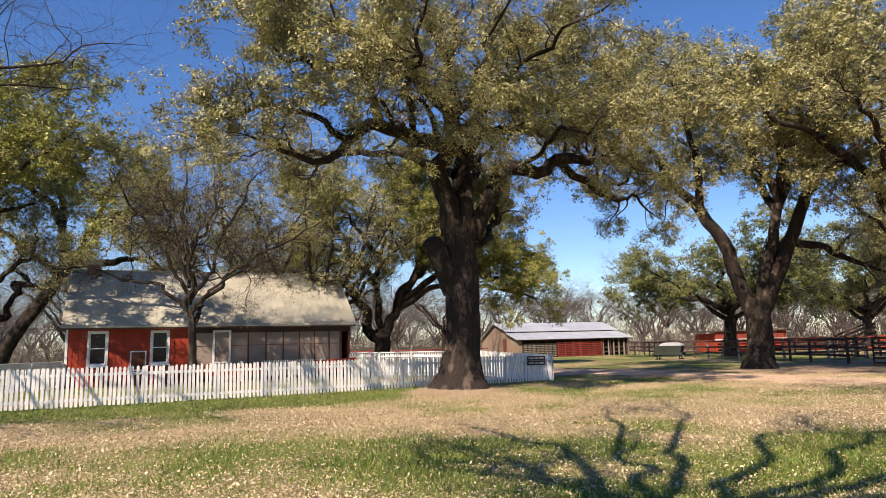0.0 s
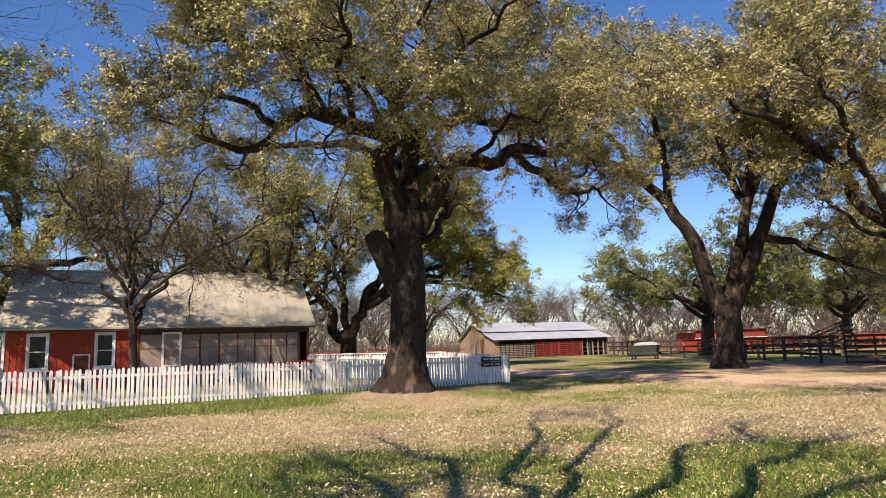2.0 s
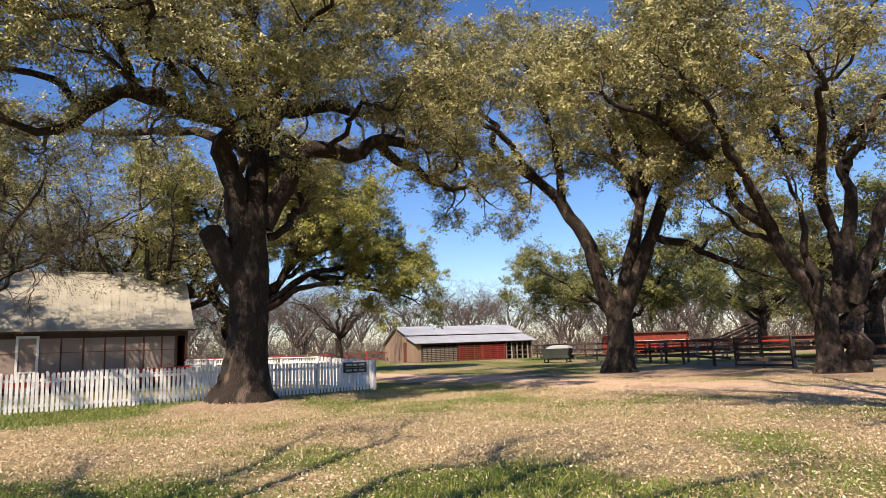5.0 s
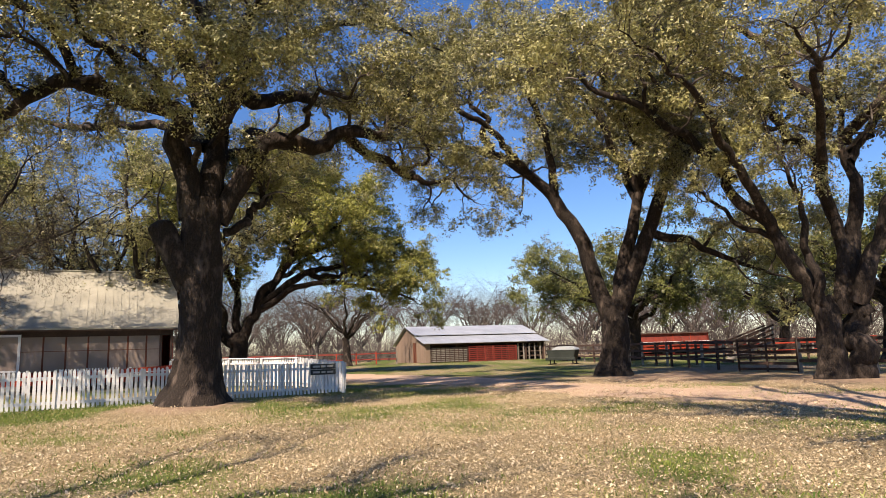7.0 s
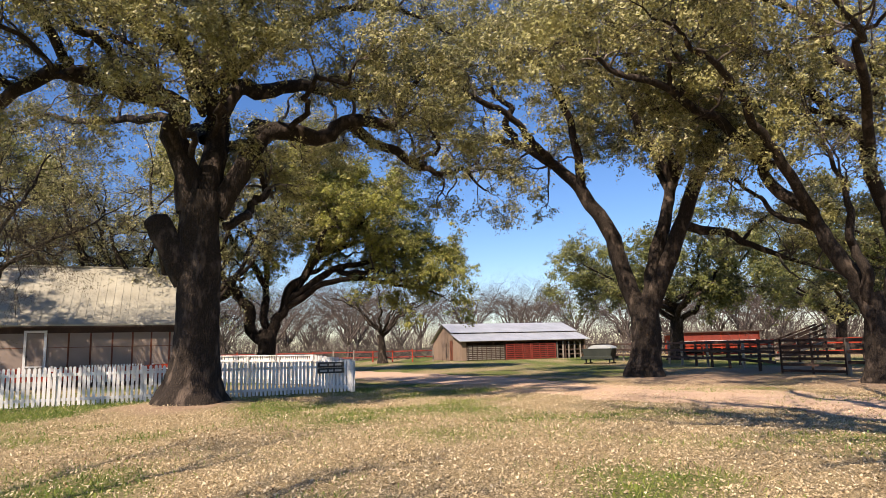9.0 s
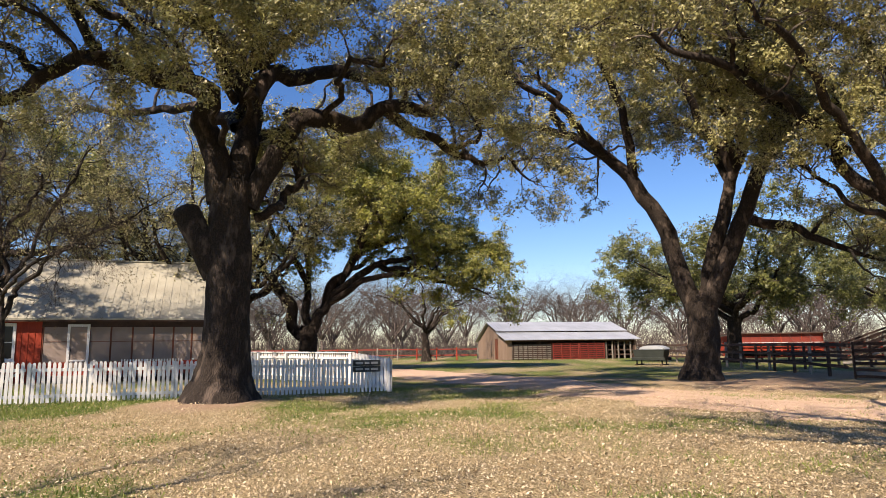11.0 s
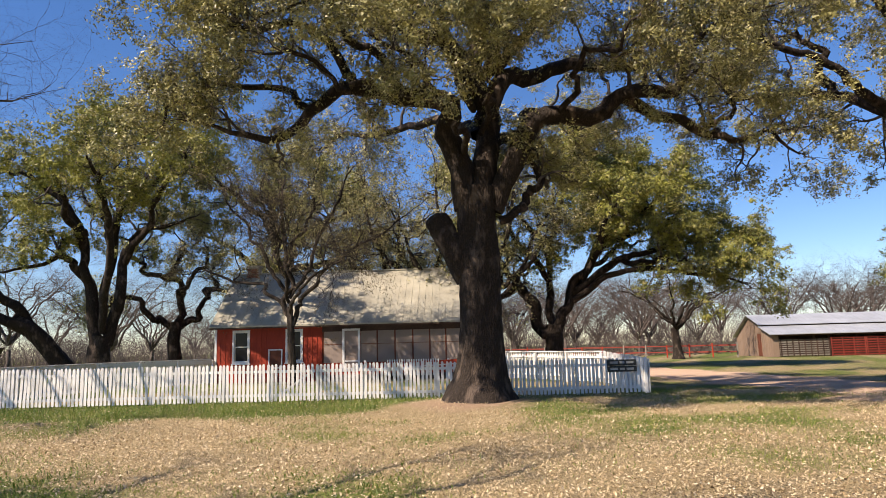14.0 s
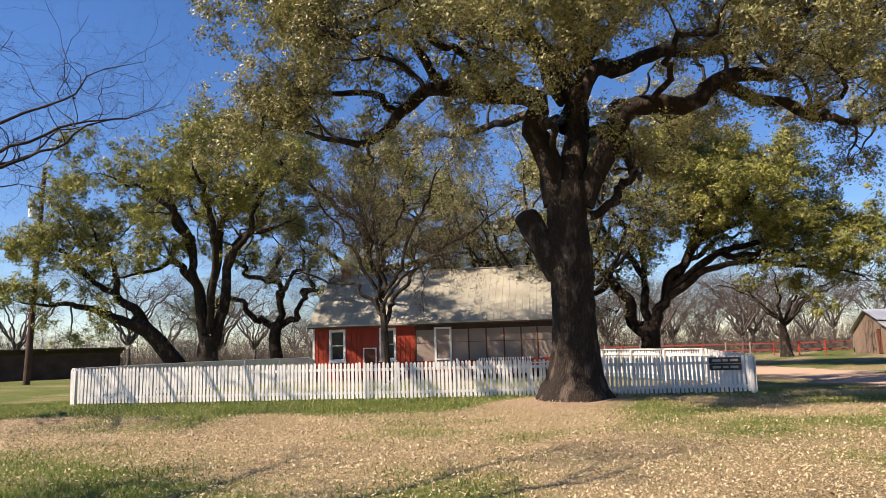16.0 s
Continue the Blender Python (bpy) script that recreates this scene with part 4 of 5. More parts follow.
    make_tree("live_oak", (17.26, 36.09, 0), from_view(-19.8, [
        (0.64, 0.6, (-0.1, 0, 0), (0.1, 0, 1.7), (0.1, 0, 3.0), (0.2, 0, 3.8)),
        (0.42, 0.08, (-0.1, 0, 2.7), (-1.0, 0, 5.9), (-2.0, -0.3, 8.4), (-3.5, -0.6, 10.1), (-5.5, -1.0, 11.6), (-8.0, -1.6, 12.2), (-10.5, -2.0, 12.0)),
        (0.36, 0.06, (0.3, 0.1, 3.4), (1.2, 0.3, 6.9), (1.9, 0.5, 9.6), (2.0, 0.6, 12.0), (1.4, 0.8, 15.5)),
        (0.40, 0.07, (0.4, -0.1, 3.2), (2.4, -0.4, 8.0), (3.3, -0.6, 10.1), (3.9, -0.8, 11.8), (4.4, -1.0, 15.2)),
        (0.24, 0.06, (3.2, -0.6, 9.9), (5.3, -0.9, 11.1), (7.8, -1.2, 11.4), (9.7, -1.6, 12.0)),
        (0.22, 0.05, (-2.4, -0.4, 9.0), (-2.6, -2.0, 12.0), (-3.4, -4.2, 14.6), (-4.6, -6.0, 15.6)),
        (0.22, 0.05, (1.8, 0.4, 9.0), (0.2, -1.4, 12.4), (-1.8, -3.0, 15.0), (-4.0, -4.0, 16.4)),
        (0.22, 0.05, (3.4, -0.6, 10.4), (4.0, -3.0, 13.0), (3.6, -5.4, 14.8), (2.6, -7.0, 15.4)),
        (0.22, 0.05, (1.6, 0.4, 8.6), (0.6, 2.8, 11.6), (-1.0, 5.0, 13.4), (-2.8, 6.8, 14.2)),
        (0.22, 0.05, (3.0, -0.5, 9.6), (4.4, 2.0, 12.2), (6.0, 4.6, 13.8)),
        (0.20, 0.05, (-3.5, -0.6, 10.1), (-4.6, -3.4, 11.6), (-6.0, -6.6, 12.4), (-6.6, -9.6, 12.2)),
        (0.20, 0.05, (1.9, 0.5, 9.6), (1.4, -3.0, 11.4), (0.6, -6.4, 12.6), (0.4, -9.6, 12.8)),
        (0.20, 0.05, (-5.5, -1.0, 11.6), (-6.0, -1.2, 13.8), (-7.6, -1.6, 15.6)),
        (0.20, 0.05, (1.8, 0.6, 12.4), (-0.6, 0.4, 14.6), (-3.0, 0.2, 16.6)),
        (0.30, 0.05, (0.5, 0.4, 4.4), (1.8, 1.2, 6.9), (3.4, 2.0, 6.9), (5.2, 2.8, 6.1), (7.6, 3.4, 5.0), (9.8, 4.0, 4.0)),
    ]), "large spreading live oak with forked dark limbs beside the road", 11, LEAF_OLIVE, per=(12, 7, 5), lens=(3.0, 1.05, 0.45), leaf_per=9, leaf_size=0.07, clump=0.10, lo=0.42, pad=0.3, extra=7, sides=12, gnarl=0.1)
    make_tree("live_oak", (23.07, 28.16, 0), from_view(-35.2, [
        (0.46, 0.42, (0.0, 0, 0), (0.02, 0, 1.2), (0.0, 0, 2.2), (-0.2, 0, 3.0)),
        (0.46, 0.36, (0.95, 0.25, -0.1), (0.92, 0.25, 1.0), (0.95, 0.25, 2.2), (1.15, 0.25, 3.4)),
        (0.36, 0.06, (-0.1, 0, 2.4), (-0.7, 0, 3.9), (-1.5, -0.2, 5.7), (-2.7, -0.4, 7.8), (-2.9, -0.6, 10.2), (-4.2, -1.0, 12.2)),
        (0.30, 0.06, (0.6, 0.2, 2.4), (0.8, 0.3, 4.3), (0.6, 0.4, 5.9), (0.1, 0.5, 7.4), (0.6, 0.5, 9.6), (0.9, 0.4, 13.0)),
        (0.20, 0.06, (0.0, -0.2, 2.4), (-0.2, -0.5, 4.1), (-0.3, -0.8, 5.6), (-0.6, -1.0, 7.2), (-1.6, -1.6, 10.4)),
        (0.34, 0.07, (1.0, 0.1, 2.8), (1.6, 0, 4.7), (2.7, 0, 6.8), (4.6, -0.2, 9.0), (7.2, -0.4, 11.0)),
        (0.34, 0.06, (0.6, 0.3, 2.6), (1.1, 0.5, 5.2), (1.4, 0.6, 7.5), (1.1, 0.8, 9.4), (1.6, 1.0, 13.5)),
        (0.22, 0.05, (-2.8, -0.5, 8.6), (-5.0, -1.0, 10.4), (-7.2, -1.4, 11.4)),
        (0.22, 0.05, (0.3, 0.5, 8.4), (-1.6, -1.6, 10.8), (-3.6, -3.4, 12.6)),
        (0.22, 0.05, (1.3, 0.7, 8.2), (2.6, 2.6, 10.4), (4.0, 4.6, 11.6)),
        (0.22, 0.05, (1.2, 0.8, 9.0), (3.6, -0.8, 11.4), (6.0, -2.0, 12.8)),
        (0.20, 0.05, (-1.5, -0.2, 5.7), (-2.4, -3.2, 8.6), (-2.8, -7.2, 9.8), (-3.6, -11.4, 10.2)),
        (0.20, 0.05, (-2.7, -0.5, 8.0), (-4.4, -3.4, 10.0), (-6.2, -6.6, 10.8), (-7.6, -9.4, 10.8)),
        (0.20, 0.05, (0.6, 0.4, 6.0), (0.4, -2.8, 8.8), (0.6, -6.4, 10.0), (0.2, -9.8, 10.4)),
        (0.20, 0.05, (0.8, 0.5, 10.0), (-0.6, -0.6, 12.6), (-2.6, -1.6, 14.6), (-4.6, -2.4, 15.6)),
    ]), "multi-stemmed live oak with dark limbs near the pen fence", 17, LEAF_OLIVE, per=(12, 7, 5), lens=(2.8, 1.0, 0.45), leaf_per=9, leaf_size=0.062, clump=0.09, lo=0.58, pad=0.35, gnarl=0.12, stems=(0,), extra=5, sides=12)
    make_tree("live_oak", (-4.6, 49.9, 0), from_view(17.4, [
        (0.6, 0.54, (0, 0, 0), (0, 0, 1.5), (0.05, 0, 2.4), (0.1, 0, 3.0)),
        (0.42, 0.08, (-0.2, 0, 2.3), (-1.4, 0, 4.4), (-2.5, 0.2, 6.3), (-3.6, 0.4, 7.6), (-5.6, 0.4, 8.6)),
        (0.40, 0.07, (0.2, 0, 2.4), (1.3, 0, 4.8), (2.8, 0, 7.2), (4.3, 0, 10.0), (5.1, 0, 12.9)),
        (0.28, 0.06, (1.5, 0, 5.1), (4.4, -0.3, 7.2), (6.8, -0.6, 7.6), (10.4, -0.8, 8.1), (12.4, -0.8, 7.6)),
        (0.26, 0.06, (1.4, 0.1, 5.0), (3.4, 0.6, 8.8), (3.1, 1.0, 12.0)),
        (0.30, 0.06, (0.1, 0.2, 2.6), (-0.1, 0.6, 6.0), (0.4, 0.8, 9.9), (0.4, 1.0, 14.0)),
        (0.22, 0.05, (4.0, 0, 9.4), (6.6, -0.8, 10.8), (9.0, -1.4, 11.6)),
        (0.22, 0.05, (3.0, -0.2, 7.4), (3.6, -3.0, 9.4), (4.6, -5.6, 10.2)),
        (0.22, 0.05, (0.2, 0.6, 7.8), (-2.0, -1.4, 10.4), (-4.0, -3.0, 12.0)),
        (0.20, 0.05, (2.4, 0, 6.4), (5.0, 2.6, 8.4), (7.8, 4.6, 9.2)),
        (0.22, 0.05, (4.8, -0.3, 7.2), (7.4, -2.6, 6.8), (10.0, -3.6, 6.0)),
        (0.22, 0.05, (5.0, 0.0, 11.6), (3.0, -1.4, 13.6), (1.6, -2.0, 15.0)),
        (0.24, 0.05, (1.4, -0.1, 4.6), (4.0, -1.0, 6.0), (7.6, -1.6, 6.2), (11.0, -1.4, 5.6), (13.2, -1.2, 4.6)),
        (0.20, 0.05, (3.2, 0.0, 8.0), (6.4, 0.4, 9.4), (9.6, 0.6, 9.6), (12.6, 0.4, 8.8)),
        (0.22, 0.05, (0.4, 0.8, 9.9), (1.6, 0.4, 13.0), (2.6, 0.0, 15.4)),
        (0.22, 0.05, (-0.1, 0.6, 6.0), (-2.6, 0.4, 9.4), (-4.6, 0.2, 12.0), (-5.6, 0.0, 13.8)),
        (0.22, 0.05, (2.8, 0.0, 7.2), (5.6, -0.4, 11.0), (7.8, -0.8, 13.0)),
    ]), "bright green live oak behind the yard fence", 23, LEAF_GREEN, per=(12, 7, 5), lens=(2.6, 1.0, 0.5), leaf_per=9, leaf_size=0.09, clump=0.12, lo=0.35, pad=0.45, extra=5, sides=10)
    make_tree("live_oak", (-25.5, 31.4, 0), from_view(54.0, [
        (0.62, 0.55, (0.1, 0, 0), (0.1, 0, 1.2), (0.1, 0, 2.0), (0.15, 0, 2.8)),
        (0.34, 0.07, (-0.1, 0, 2.2), (-0.5, 0, 5.3), (-0.8, 0, 6.4), (-1.6, 0, 7.2), (-3.7, -0.2, 6.7), (-5.6, -0.4, 6.3)),
        (0.26, 0.06, (-0.5, 0.1, 5.4), (-1.0, 0.2, 8.1), (-2.3, 0.2, 10.8), (-4.6, 0.2, 12.1), (-6.6, 0, 12.6)),
        (0.34, 0.07, (0.4, 0, 2.3), (1.0, 0, 5.4), (1.4, 0, 8.2), (3.3, -0.3, 9.5), (5.1, -0.6, 10.1)),
        (0.26, 0.06, (0.2, 0.2, 3.2), (0.3, 0.4, 7.8), (0.9, 0.6, 11.4), (0.2, 0.6, 14.6)),
        (0.22, 0.05, (0.6, 0.5, 9.6), (2.6, 0.2, 12.2), (4.4, 0, 14.2)),
        (0.22, 0.05, (0.2, -0.1, 3.0), (0.2, -3.4, 8.2), (-0.4, -6.6, 10.6), (-1.0, -9.4, 11.4)),
        (0.2, 0.05, (1.2, 0, 7.0), (2.4, -2.6, 10.0), (3.4, -5.6, 11.6), (3.8, -8.2, 12.2)),
        (0.22, 0.05, (-0.9, 0.2, 7.6), (-1.8, -2.4, 10.0), (-2.8, -4.6, 11.4)),
        (0.22, 0.05, (0.5, 0.4, 8.8), (1.4, -2.2, 10.8), (2.6, -4.4, 11.6)),
        (0.22, 0.05, (0.5, 0.4, 8.2), (-0.6, 3.0, 10.8), (-1.6, 5.2, 12.0)),
    ]), "green live oak with twin dark stems beyond the yard", 29, LEAF_GREEN, per=(9, 7, 5), pad=0.45, lens=(2.6, 1.0, 0.5), leaf_per=9, leaf_size=0.082, clump=0.11, extra=3, sides=10)
    make_tree("live_oak", (-32, 34, 0), from_view(56.0, [
        (0.62, 0.45, (0.2, 0, 0), (-0.2, 0, 1.1), (-1.8, 0, 3.2), (-3.2, 0, 4.0)),
        (0.34, 0.07, (-2.8, 0, 3.8), (-4.9, 0, 4.4), (-5.6, 0, 5.0), (-7.5, -0.4, 5.4), (-10.0, -0.8, 5.4)),
        (0.34, 0.07, (-1.7, 0.1, 3.1), (-3.2, 0.2, 5.0), (-4.6, 0.4, 6.0), (-6.6, 0.4, 7.8), (-9.0, 0.2, 9.2)),
        (0.22, 0.05, (-4.0, 0.3, 5.5), (-4.4, -1.0, 8.0), (-5.8, -2.4, 10.2)),
        (0.22, 0.05, (-6.0, 0.4, 7.2), (-7.6, 2.0, 8.8), (-10.4, 3.0, 9.4)),
    ]), "leaning live oak with a low yellow-green crown", 31, LEAF_GREEN, per=(9, 7, 5), pad=0.45, lens=(2.2, 0.95, 0.5), leaf_per=9, leaf_size=0.082, clump=0.11, extra=2, sides=10)
    far_leaner = make_tree("live_oak", (-33.5, 48.0, 0), from_view(36.1, [
        (0.42, 0.34, (0.6, 0, 0), (1.0, 0, 1.3), (1.8, 0, 3.0), (3.3, 0, 5.4), (4.5, 0, 7.6)),
        (0.32, 0.06, (4.3, 0, 7.3), (6.1, 0, 9.4), (8.4, 0.2, 10.7), (10.2, 0.2, 11.6)),
        (0.28, 0.06, (4.2, 0, 6.9), (7.5, -0.2, 7.5), (10.2, -0.6, 7.8)),
        (0.30, 0.06, (3.9, 0, 6.6), (3.7, 0.3, 10.2), (2.9, 0.4, 12.9), (3.4, 0.6, 14.4)),
        (0.24, 0.05, (3.6, 0, 6.0), (1.0, -0.6, 8.4), (-2.0, -1.2, 9.6)),
        (0.22, 0.05, (5.4, 0, 8.6), (5.8, -2.0, 11.0), (6.6, -3.4, 12.8)),
        (0.22, 0.05, (3.7, 0.2, 9.4), (1.4, -1.6, 11.8), (-0.6, -3.0, 13.0)),
        (0.22, 0.05, (6.4, 0, 9.6), (8.0, 1.8, 11.6), (9.6, 3.0, 12.8)),
    ]), "leaning live oak spreading over the house end", 37, LEAF_GREEN, per=(9, 7, 5), pad=0.45, lens=(2.6, 1.0, 0.5), leaf_per=9, leaf_size=0.082, clump=0.11, extra=2, sides=10)
    far_leaner.scale = (1.26, 1.26, 1.26)
    make_tree("live_oak", (-26.6, 37.8, 0), from_view(48.5, [
        (0.44, 0.36, (0, 0, 0), (0, 0, 1.4), (-0.1, 0, 2.6), (0, 0, 3.8)),
        (0.24, 0.05, (-0.1, 0, 3.3), (-1.5, 0.1, 3.9), (-2.1, 0.1, 5.0), (-3.6, 0.0, 5.4), (-4.6, -0.2, 4.7), (-6.0, -0.4, 4.9)),
        (0.26, 0.05, (0, 0, 3.6), (0.4, 0.1, 5.4), (-0.7, 0.2, 6.8), (0.2, 0.3, 8.6), (-0.5, 0.4, 10.6)),
        (0.22, 0.05, (0.1, 0, 3.4), (1.4, 0.1, 4.2), (2.2, 0.2, 5.8), (3.8, 0.2, 6.4), (5.0, 0.0, 8.0)),
        (0.18, 0.04, (-0.5, 0.2, 6.6), (-2.0, 0.4, 7.4), (-3.0, 0.2, 9.0), (-4.8, 0.0, 9.6)),
        (0.18, 0.04, (0.2, 0.1, 5.2), (0.6, -1.6, 6.4), (1.8, -3.0, 7.6), (1.4, -4.2, 9.0)),
        (0.18, 0.04, (2.0, 0.2, 5.4), (2.6, 1.6, 7.0), (2.2, 2.8, 9.0)),
    ]), "gnarled live oak with contorted dark limbs beside the house", 113, LEAF_OLIVE, per=(9, 6, 5), pad=0.35, lens=(2.0, 0.9, 0.5), leaf_per=8, leaf_size=0.075, clump=0.12, bare=0.35, wig=0.34, gnarl=0.2, sides=10)
    spread = lambda k, r: [(0.24, 0.05, (0.1, 0, 3.0 + 0.2 * i), (r * 0.45 * math.cos(a), r * 0.45 * math.sin(a), 5.6 + 0.4 * (i % 3)), (r * math.cos(a), r * math.sin(a), 6.2 + 2.2 * (i % 3))) for i, a in enumerate(np.arange(k) * 2.4)]
    make_tree("live_oak", (27, 62, 0), [(0.62, 0.5, (0, 0, 0), (0, 0, 1.6), (0.1, 0, 3.6))] + spread(11, 8.4), "dense dark green live oak behind the feeder and pens", 41, LEAF_DEEP, per=(9, 7, 5), pad=0.4, lens=(2.8, 1.25, 0.7), leaf_per=9, leaf_size=0.11, clump=0.14, droop=0.08, sides=8)
    make_tree("live_oak", (47, 73, 0), [(0.55, 0.45, (0, 0, 0), (0, 0, 1.6), (0.1, 0, 3.6))] + spread(9, 7.0), "dark green live oak among the far pens", 43, LEAF_DEEP, per=(8, 7, 5), pad=0.4, lens=(2.8, 1.25, 0.7), leaf_per=9, leaf_size=0.11, clump=0.14, droop=0.08, sides=8)
    make_tree("live_oak", (35.5, 41.5, 0), [(0.6, 0.5, (0, 0, 0), (0.1, 0, 1.6), (0.1, 0, 3.2))] + spread(9, 7.0), "live oak with a dark trunk in the pens", 47, LEAF_DEEP, per=(8, 7, 5), pad=0.4, lens=(2.7, 1.2, 0.7), leaf_per=9, leaf_size=0.095, clump=0.13, sides=8)

    for k, (x, y, r) in enumerate(((-14.5, 47.5, 7.6), (-9.0, 46.0, 7.0))):
        make_tree("live_oak", (x, y, 0), [(0.5, 0.4, (0, 0, 0), (0.1, 0, 1.8), (0.1, 0.1, 4.0))] + [(a, b, p, q, (e[0], e[1], e[2] + 3.2)) for a, b, p, q, e in spread(13, r)], "twiggy grey-olive live oak behind the house", 97 + k, LEAF_OLIVE, BARK_BROWN,
                  per=(10, 8, 5), pad=0.3, lens=(3.0, 1.3, 0.6), leaf_per=7, leaf_size=0.075, clump=0.13, bare=0.45, wig=0.3, sides=8)


oaks()


# ---- bare trees ----
def bare_trees():
    make_tree("elm_tree", (-11.8, 31.9, 0), from_view(19.8, [
        (0.20, 0.15, (-0.2, 0, 0), (-0.25, 0, 1.4), (-0.3, 0, 2.8), (-0.4, 0, 3.8)),
        (0.13, 0.03, (-0.35, 0, 3.3), (-0.6, 0, 5.6), (-0.8, 0.2, 8.8), (-0.9, 0.2, 12.6)),
        (0.12, 0.03, (-0.25, 0, 2.9), (0.4, -0.1, 4.3), (1.7, -0.3, 5.6), (4.0, -0.5, 7.2), (6.6, -0.3, 8.6)),
        (0.10, 0.03, (-0.4, 0, 4.2), (0.9, 0.4, 6.8), (2.0, 0.6, 9.6), (3.4, 0.8, 11.6)),
        (0.10, 0.03, (-0.45, 0, 4.4), (-1.7, -0.4, 6.6), (-3.2, -0.6, 8.6), (-4.2, -0.6, 10.6)),
        (0.09, 0.03, (-0.4, 0, 4.0), (-0.2, -1.4, 6.0), (0.2, -2.8, 8.2)),
        (0.09, 0.03, (-0.5, 0, 4.8), (-0.9, 1.6, 7.0), (-1.6, 2.8, 9.6)),
        (0.10, 0.03, (-0.4, 0, 3.6), (-2.2, 0.4, 4.9), (-4.6, 0.8, 5.6), (-6.6, 1.0, 6.2)),
        (0.09, 0.03, (-0.3, 0, 3.4), (0.6, -0.8, 4.6), (2.4, -1.6, 5.6), (4.2, -2.0, 6.0)),
        (0.09, 0.03, (-0.6, 0, 5.6), (0.4, 0.6, 8.4), (0.9, 0.8, 11.8)),
        (0.09, 0.03, (-0.6, 0, 5.2), (-1.4, 0.2, 8.0), (-2.2, 0.4, 11.8)),
    ]), "nearly bare grey elm tree before the house", 53, LEAF_DRY, BARK_BROWN, per=(13, 9, 6), lens=(2.6, 1.4, 0.7), leaf_per=6, leaf_size=0.035, clump=0.10, sides=10, wig=0.3, bare=0.55, flat=0.8)
    fan = lambda k, z, r, up: [(0.16, 0.03, (0, 0, z), (r * 0.4 * math.cos(a), r * 0.4 * math.sin(a), z + up * 0.5), (r * math.cos(a), r * math.sin(a), z + up * (0.75 + 0.25 * (i % 2)))) for i, a in enumerate(np.arange(k) * 2.4 + 0.5)]
    make_tree("bare_pecan", (-14.6, 12.2, 0), [(0.24, 0.17, (0, 0, 0), (0, 0, 2), (0.1, 0, 4.5))] + [(0.08, 0.02, *l[2:]) for l in fan(12, 4.2, 8.0, 7.0)], "bare brown pecan tree at the lawn's west side", 59, None, BARK_BROWN, per=(9, 7, 5), lens=(2.8, 1.4, 0.7), sides=8, droop=0.08, wig=0.26, twig=0.03)
    make_tree("bare_pecan", (-2.1, -0.8, 0), [(0.38, 0.3, (0, 0, 0), (0, 0, 4), (0.1, 0, 8.0))] + [(0.12, 0.045, *l[2:]) for l in fan(13, 7.4, 6.2, 6.6)], "bare pecan tree that shades the near lawn", 61, None, BARK_BROWN, r1=0.05, per=(12, 6, 3), lens=(2.6, 1.3, 0.6), sides=8, wig=0.28, twig=0.03)
    make_tree("bare_pecan", (13.2, 8.3, 0), [(0.32, 0.26, (0, 0, 0), (0, 0.1, 3), (0.0, 0.2, 6.4))] + [(0.22, 0.08, *l[2:]) for l in fan(15, 6.2, 7.8, 7.0)], "bare pecan tree that shades the road", 83, None, BARK_BROWN, r1=0.1, per=(11, 6, 3), lens=(2.8, 1.4, 0.6), sides=8, wig=0.28, twig=0.03)
    make_tree("bare_pecan", (0.3, 74.7, 0), [(0.42, 0.34, (0, 0, 0), (-0.1, 0, 1.6), (-0.2, 0, 3.0))] + fan(9, 2.8, 6.6, 5.6), "bare dark pecan tree beyond the red rail fence", 67, None, BARK, per=(8, 6, 4), lens=(2.8, 1.6, 0.9), sides=8, wig=0.2)
    kinds = []
    for j in range(4):
        kinds.append(make_tree("bare_pecan", (-34 + 9 * j, 92 + 5 * (j % 2), 0), [(0.22, 0.17, (0, 0, 0), (0.15, 0, 1.2), (0.1, 0.2, 2.4))] + [(0.12, 0.03, *l[2:]) for l in fan(10, 2.0 + 0.3 * j, 6.4 + 0.4 * j, 6.8 + 0.8 * j)],
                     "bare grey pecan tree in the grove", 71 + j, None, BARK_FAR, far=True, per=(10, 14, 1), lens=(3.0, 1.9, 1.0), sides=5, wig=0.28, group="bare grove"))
    rnd = random.Random(5)
    spots = []
    for row, (y, gap) in enumerate(((97, 8), (108, 8), (122, 8), (138, 8))):
        x = -95 + rnd.uniform(0, 5)
        while x < 105:
            spots.append((x, y + rnd.uniform(-7, 7)))
            x += gap * rnd.uniform(0.3, 1.7)
    spots += [(-58, 62), (-50, 70), (-66, 50), (-74, 60), (-44, 78), (-36, 66), (-80, 44), (-52, 52), (54, 70), (62, 60), (70, 66), (60, 80), (74, 52), (50, 92), (66, 92), (-28, 58)]
    for k, (x, y) in enumerate(spots):
        s = rnd.uniform(0.7, 1.25)
        if 4 < x < 26 and y < 96:
            continue
        copy_thing(kinds[k % 4], pose(x, y, 0, 0, 0, rnd.uniform(0, 360)) @ Matrix.Diagonal((s, s, s, 1)))


bare_trees()


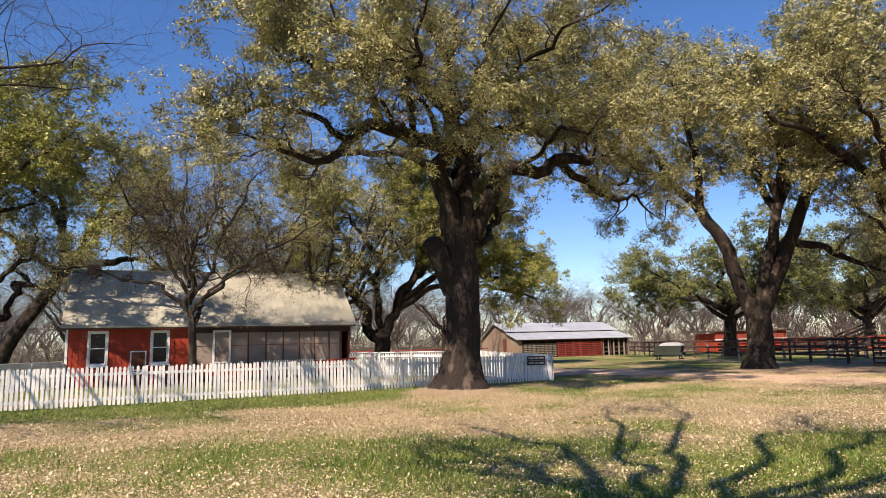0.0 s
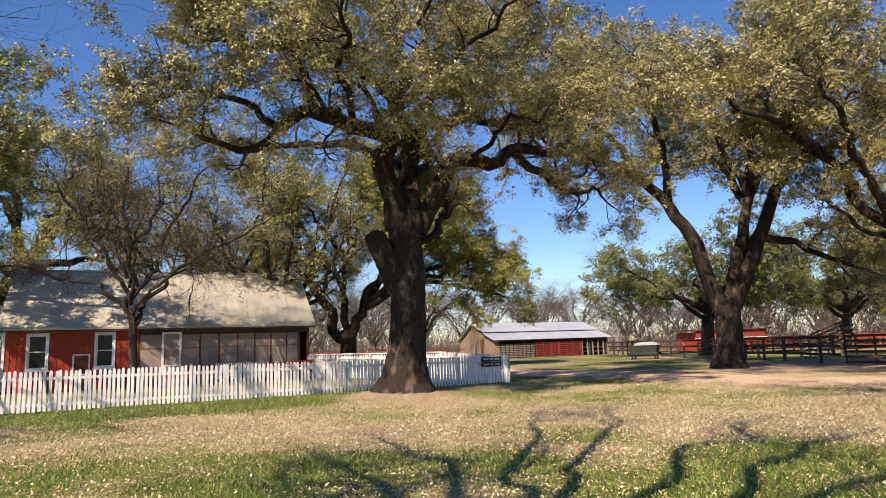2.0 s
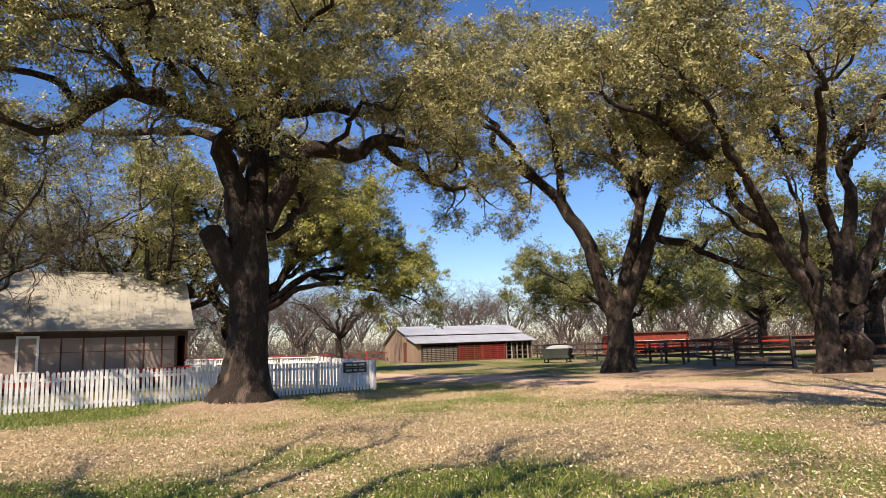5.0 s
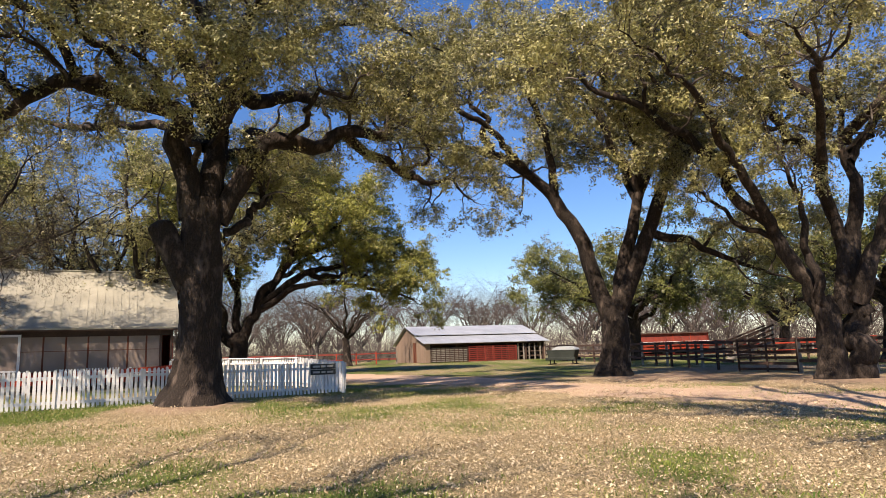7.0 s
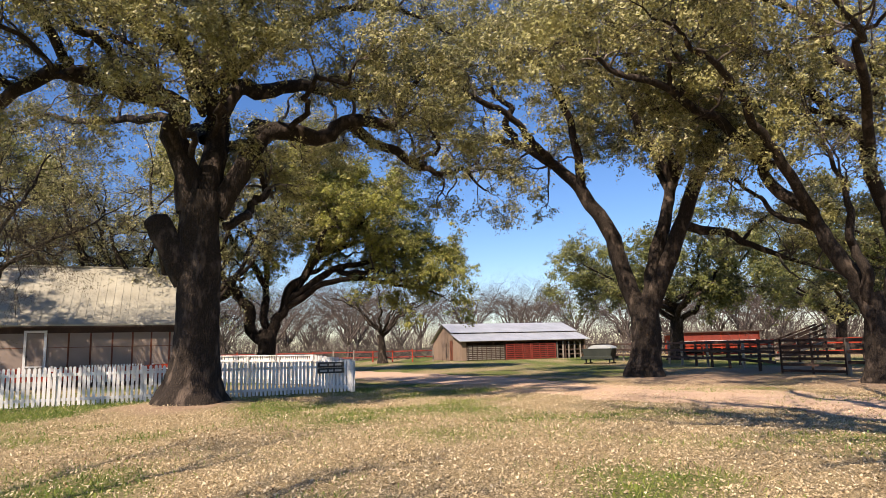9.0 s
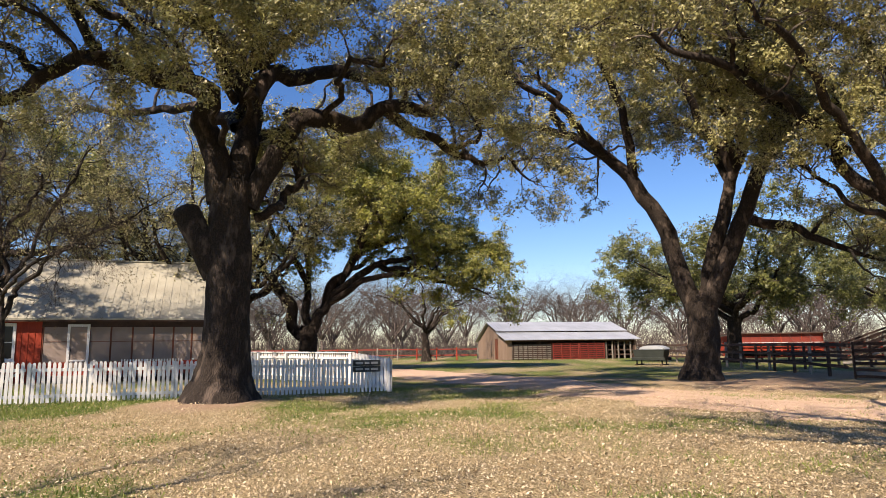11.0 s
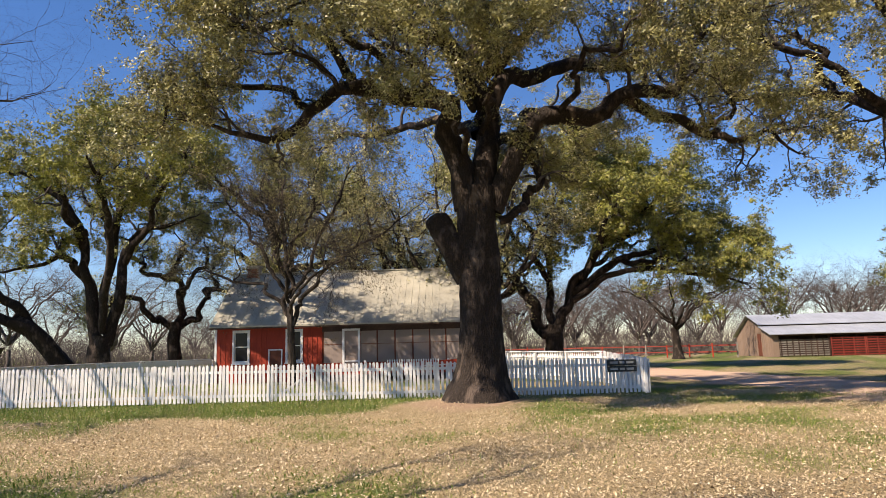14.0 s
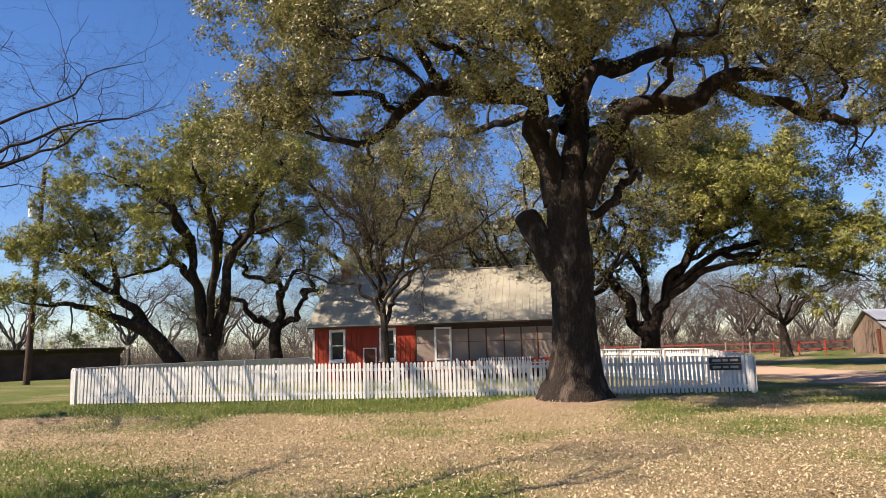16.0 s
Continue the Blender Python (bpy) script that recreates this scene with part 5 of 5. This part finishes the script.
def far_woods():
    """A far belt of bare brush: thin stems and twigs."""
    rng = np.random.default_rng(91)
    ang = rng.uniform(-1.75, 1.35, 4600)
    d = rng.uniform(112, 175, len(ang))
    s = np.stack((np.sin(ang) * d, np.cos(ang) * d, np.zeros_like(d)), 1)
    P = grow(s, np.array([0, 0, 1.0]) + rng.normal(0, 0.3, s.shape), rng.uniform(3.0, 10.5, len(s)), 6, 0.24, 0.02, rng)
    R = np.linspace(0.05, 0.016, 6)[None] * rng.uniform(0.6, 1.3, (len(s), 1))
    s2, w2, r2 = sprout(P, R, 8, 0.12, 0.75, 0.05, rng)
    P2 = grow(s2, w2, rng.uniform(1.2, 3.4, len(s2)), 3, 0.2, 0.04, rng)
    R2 = np.full((len(s2), 1), 0.024) * np.linspace(1, 0.5, 3)
    ang = rng.uniform(-1.75, 1.35, 3600)
    d = rng.uniform(92, 135, len(ang))
    s3 = np.stack((np.sin(ang) * d, np.cos(ang) * d, np.zeros_like(d)), 1)
    clear = ~((np.abs(s3[:, 0] - 15) < 13) & (s3[:, 1] < 97))
    s3 = np.repeat(s3[clear], 5, 0)
    P3 = grow(s3, np.array([0, 0, 1.0]) + rng.normal(0, 0.45, s3.shape), rng.uniform(1.4, 5.0, len(s3)), 3, 0.25, 0.02, rng)
    R3 = np.full((len(s3), 1), 0.03) * np.linspace(1, 0.4, 3)
    v, q = tubes([(P, R, 3), (P2, R2, 3), (P3, R3, 3)])
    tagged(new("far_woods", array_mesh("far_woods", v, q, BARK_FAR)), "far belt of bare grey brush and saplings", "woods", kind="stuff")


far_woods()


# ---- fallen leaves and grass ----
def lawn_cover():
    rng = np.random.default_rng(101)
    n = 560000
    x, y = rng.uniform(-18, 22, n), 7 + 25 * rng.random(n) ** 1.5
    g, b = green_at(x, y), bare_at(x, y)
    front = (x - FENCE_A.x) * 0.439 - (y - FENCE_A.y) * 0.898
    keep = (rng.random(n) > g * 0.8 + b * 0.5) & (front > 0.05)
    x, y = x[keep], y[keep]
    m = len(x)
    c = np.stack((x, y, height_at(x, y) + rng.uniform(0.008, 0.045, m)), 1)
    a = unit(np.stack((rng.normal(size=m), rng.normal(size=m), rng.normal(0, 0.55, m)), 1))
    w = unit(np.cross(a, np.stack((rng.normal(0, 0.4, m), rng.normal(0, 0.4, m), np.ones(m)), 1)))
    L = rng.uniform(0.012, 0.027, (m, 1)) * (0.8 + 0.5 * (rng.random((m, 1)) < 0.25))
    v = np.stack((c - a * L, c + w * L * 0.5, c + a * L, c - w * L * 0.5), 1).reshape(-1, 3)
    tagged(new("fallen_leaves", array_mesh("fallen_leaves", v, np.arange(m * 4).reshape(-1, 4), LITTER)), "straw-coloured fallen oak leaves on the lawn", "leaves", kind="stuff")
    n = 260000
    x, y = rng.uniform(-20, 22, n), 6.5 + 26 * rng.random(n) ** 1.45
    g, b = green_at(x, y), bare_at(x, y)
    keep = (rng.random(n) < np.clip(g - 0.06, 0, 1) * 1.15) & (b < 0.4)
    x, y = x[keep], y[keep]
    m = len(x)
    hgt = rng.uniform(0.03, 0.075, m) * (0.7 + 0.6 * g[keep])
    c = np.stack((x, y, height_at(x, y)), 1)
    a = rng.uniform(0, 2 * np.pi, m)
    side = np.stack((np.cos(a), np.sin(a), np.zeros(m)), 1) * 0.006
    lean = np.stack((rng.normal(0, 0.5, m), rng.normal(0, 0.5, m), np.ones(m)), 1) * hgt[:, None]
    bend = np.stack((rng.normal(0, 0.3, m), rng.normal(0, 0.3, m), np.full(m, -0.1)), 1) * hgt[:, None]
    v = np.stack((c - side, c + side, c + lean + side * 0.3, c + lean * 0.98 + bend * 0.4 - side * 0.3), 1).reshape(-1, 3)
    tagged(new("grass_blades", array_mesh("grass_blades", v, np.arange(m * 4).reshape(-1, 4), BLADES)), "short green grass blades in the lawn", "grass", kind="stuff")


lawn_cover()
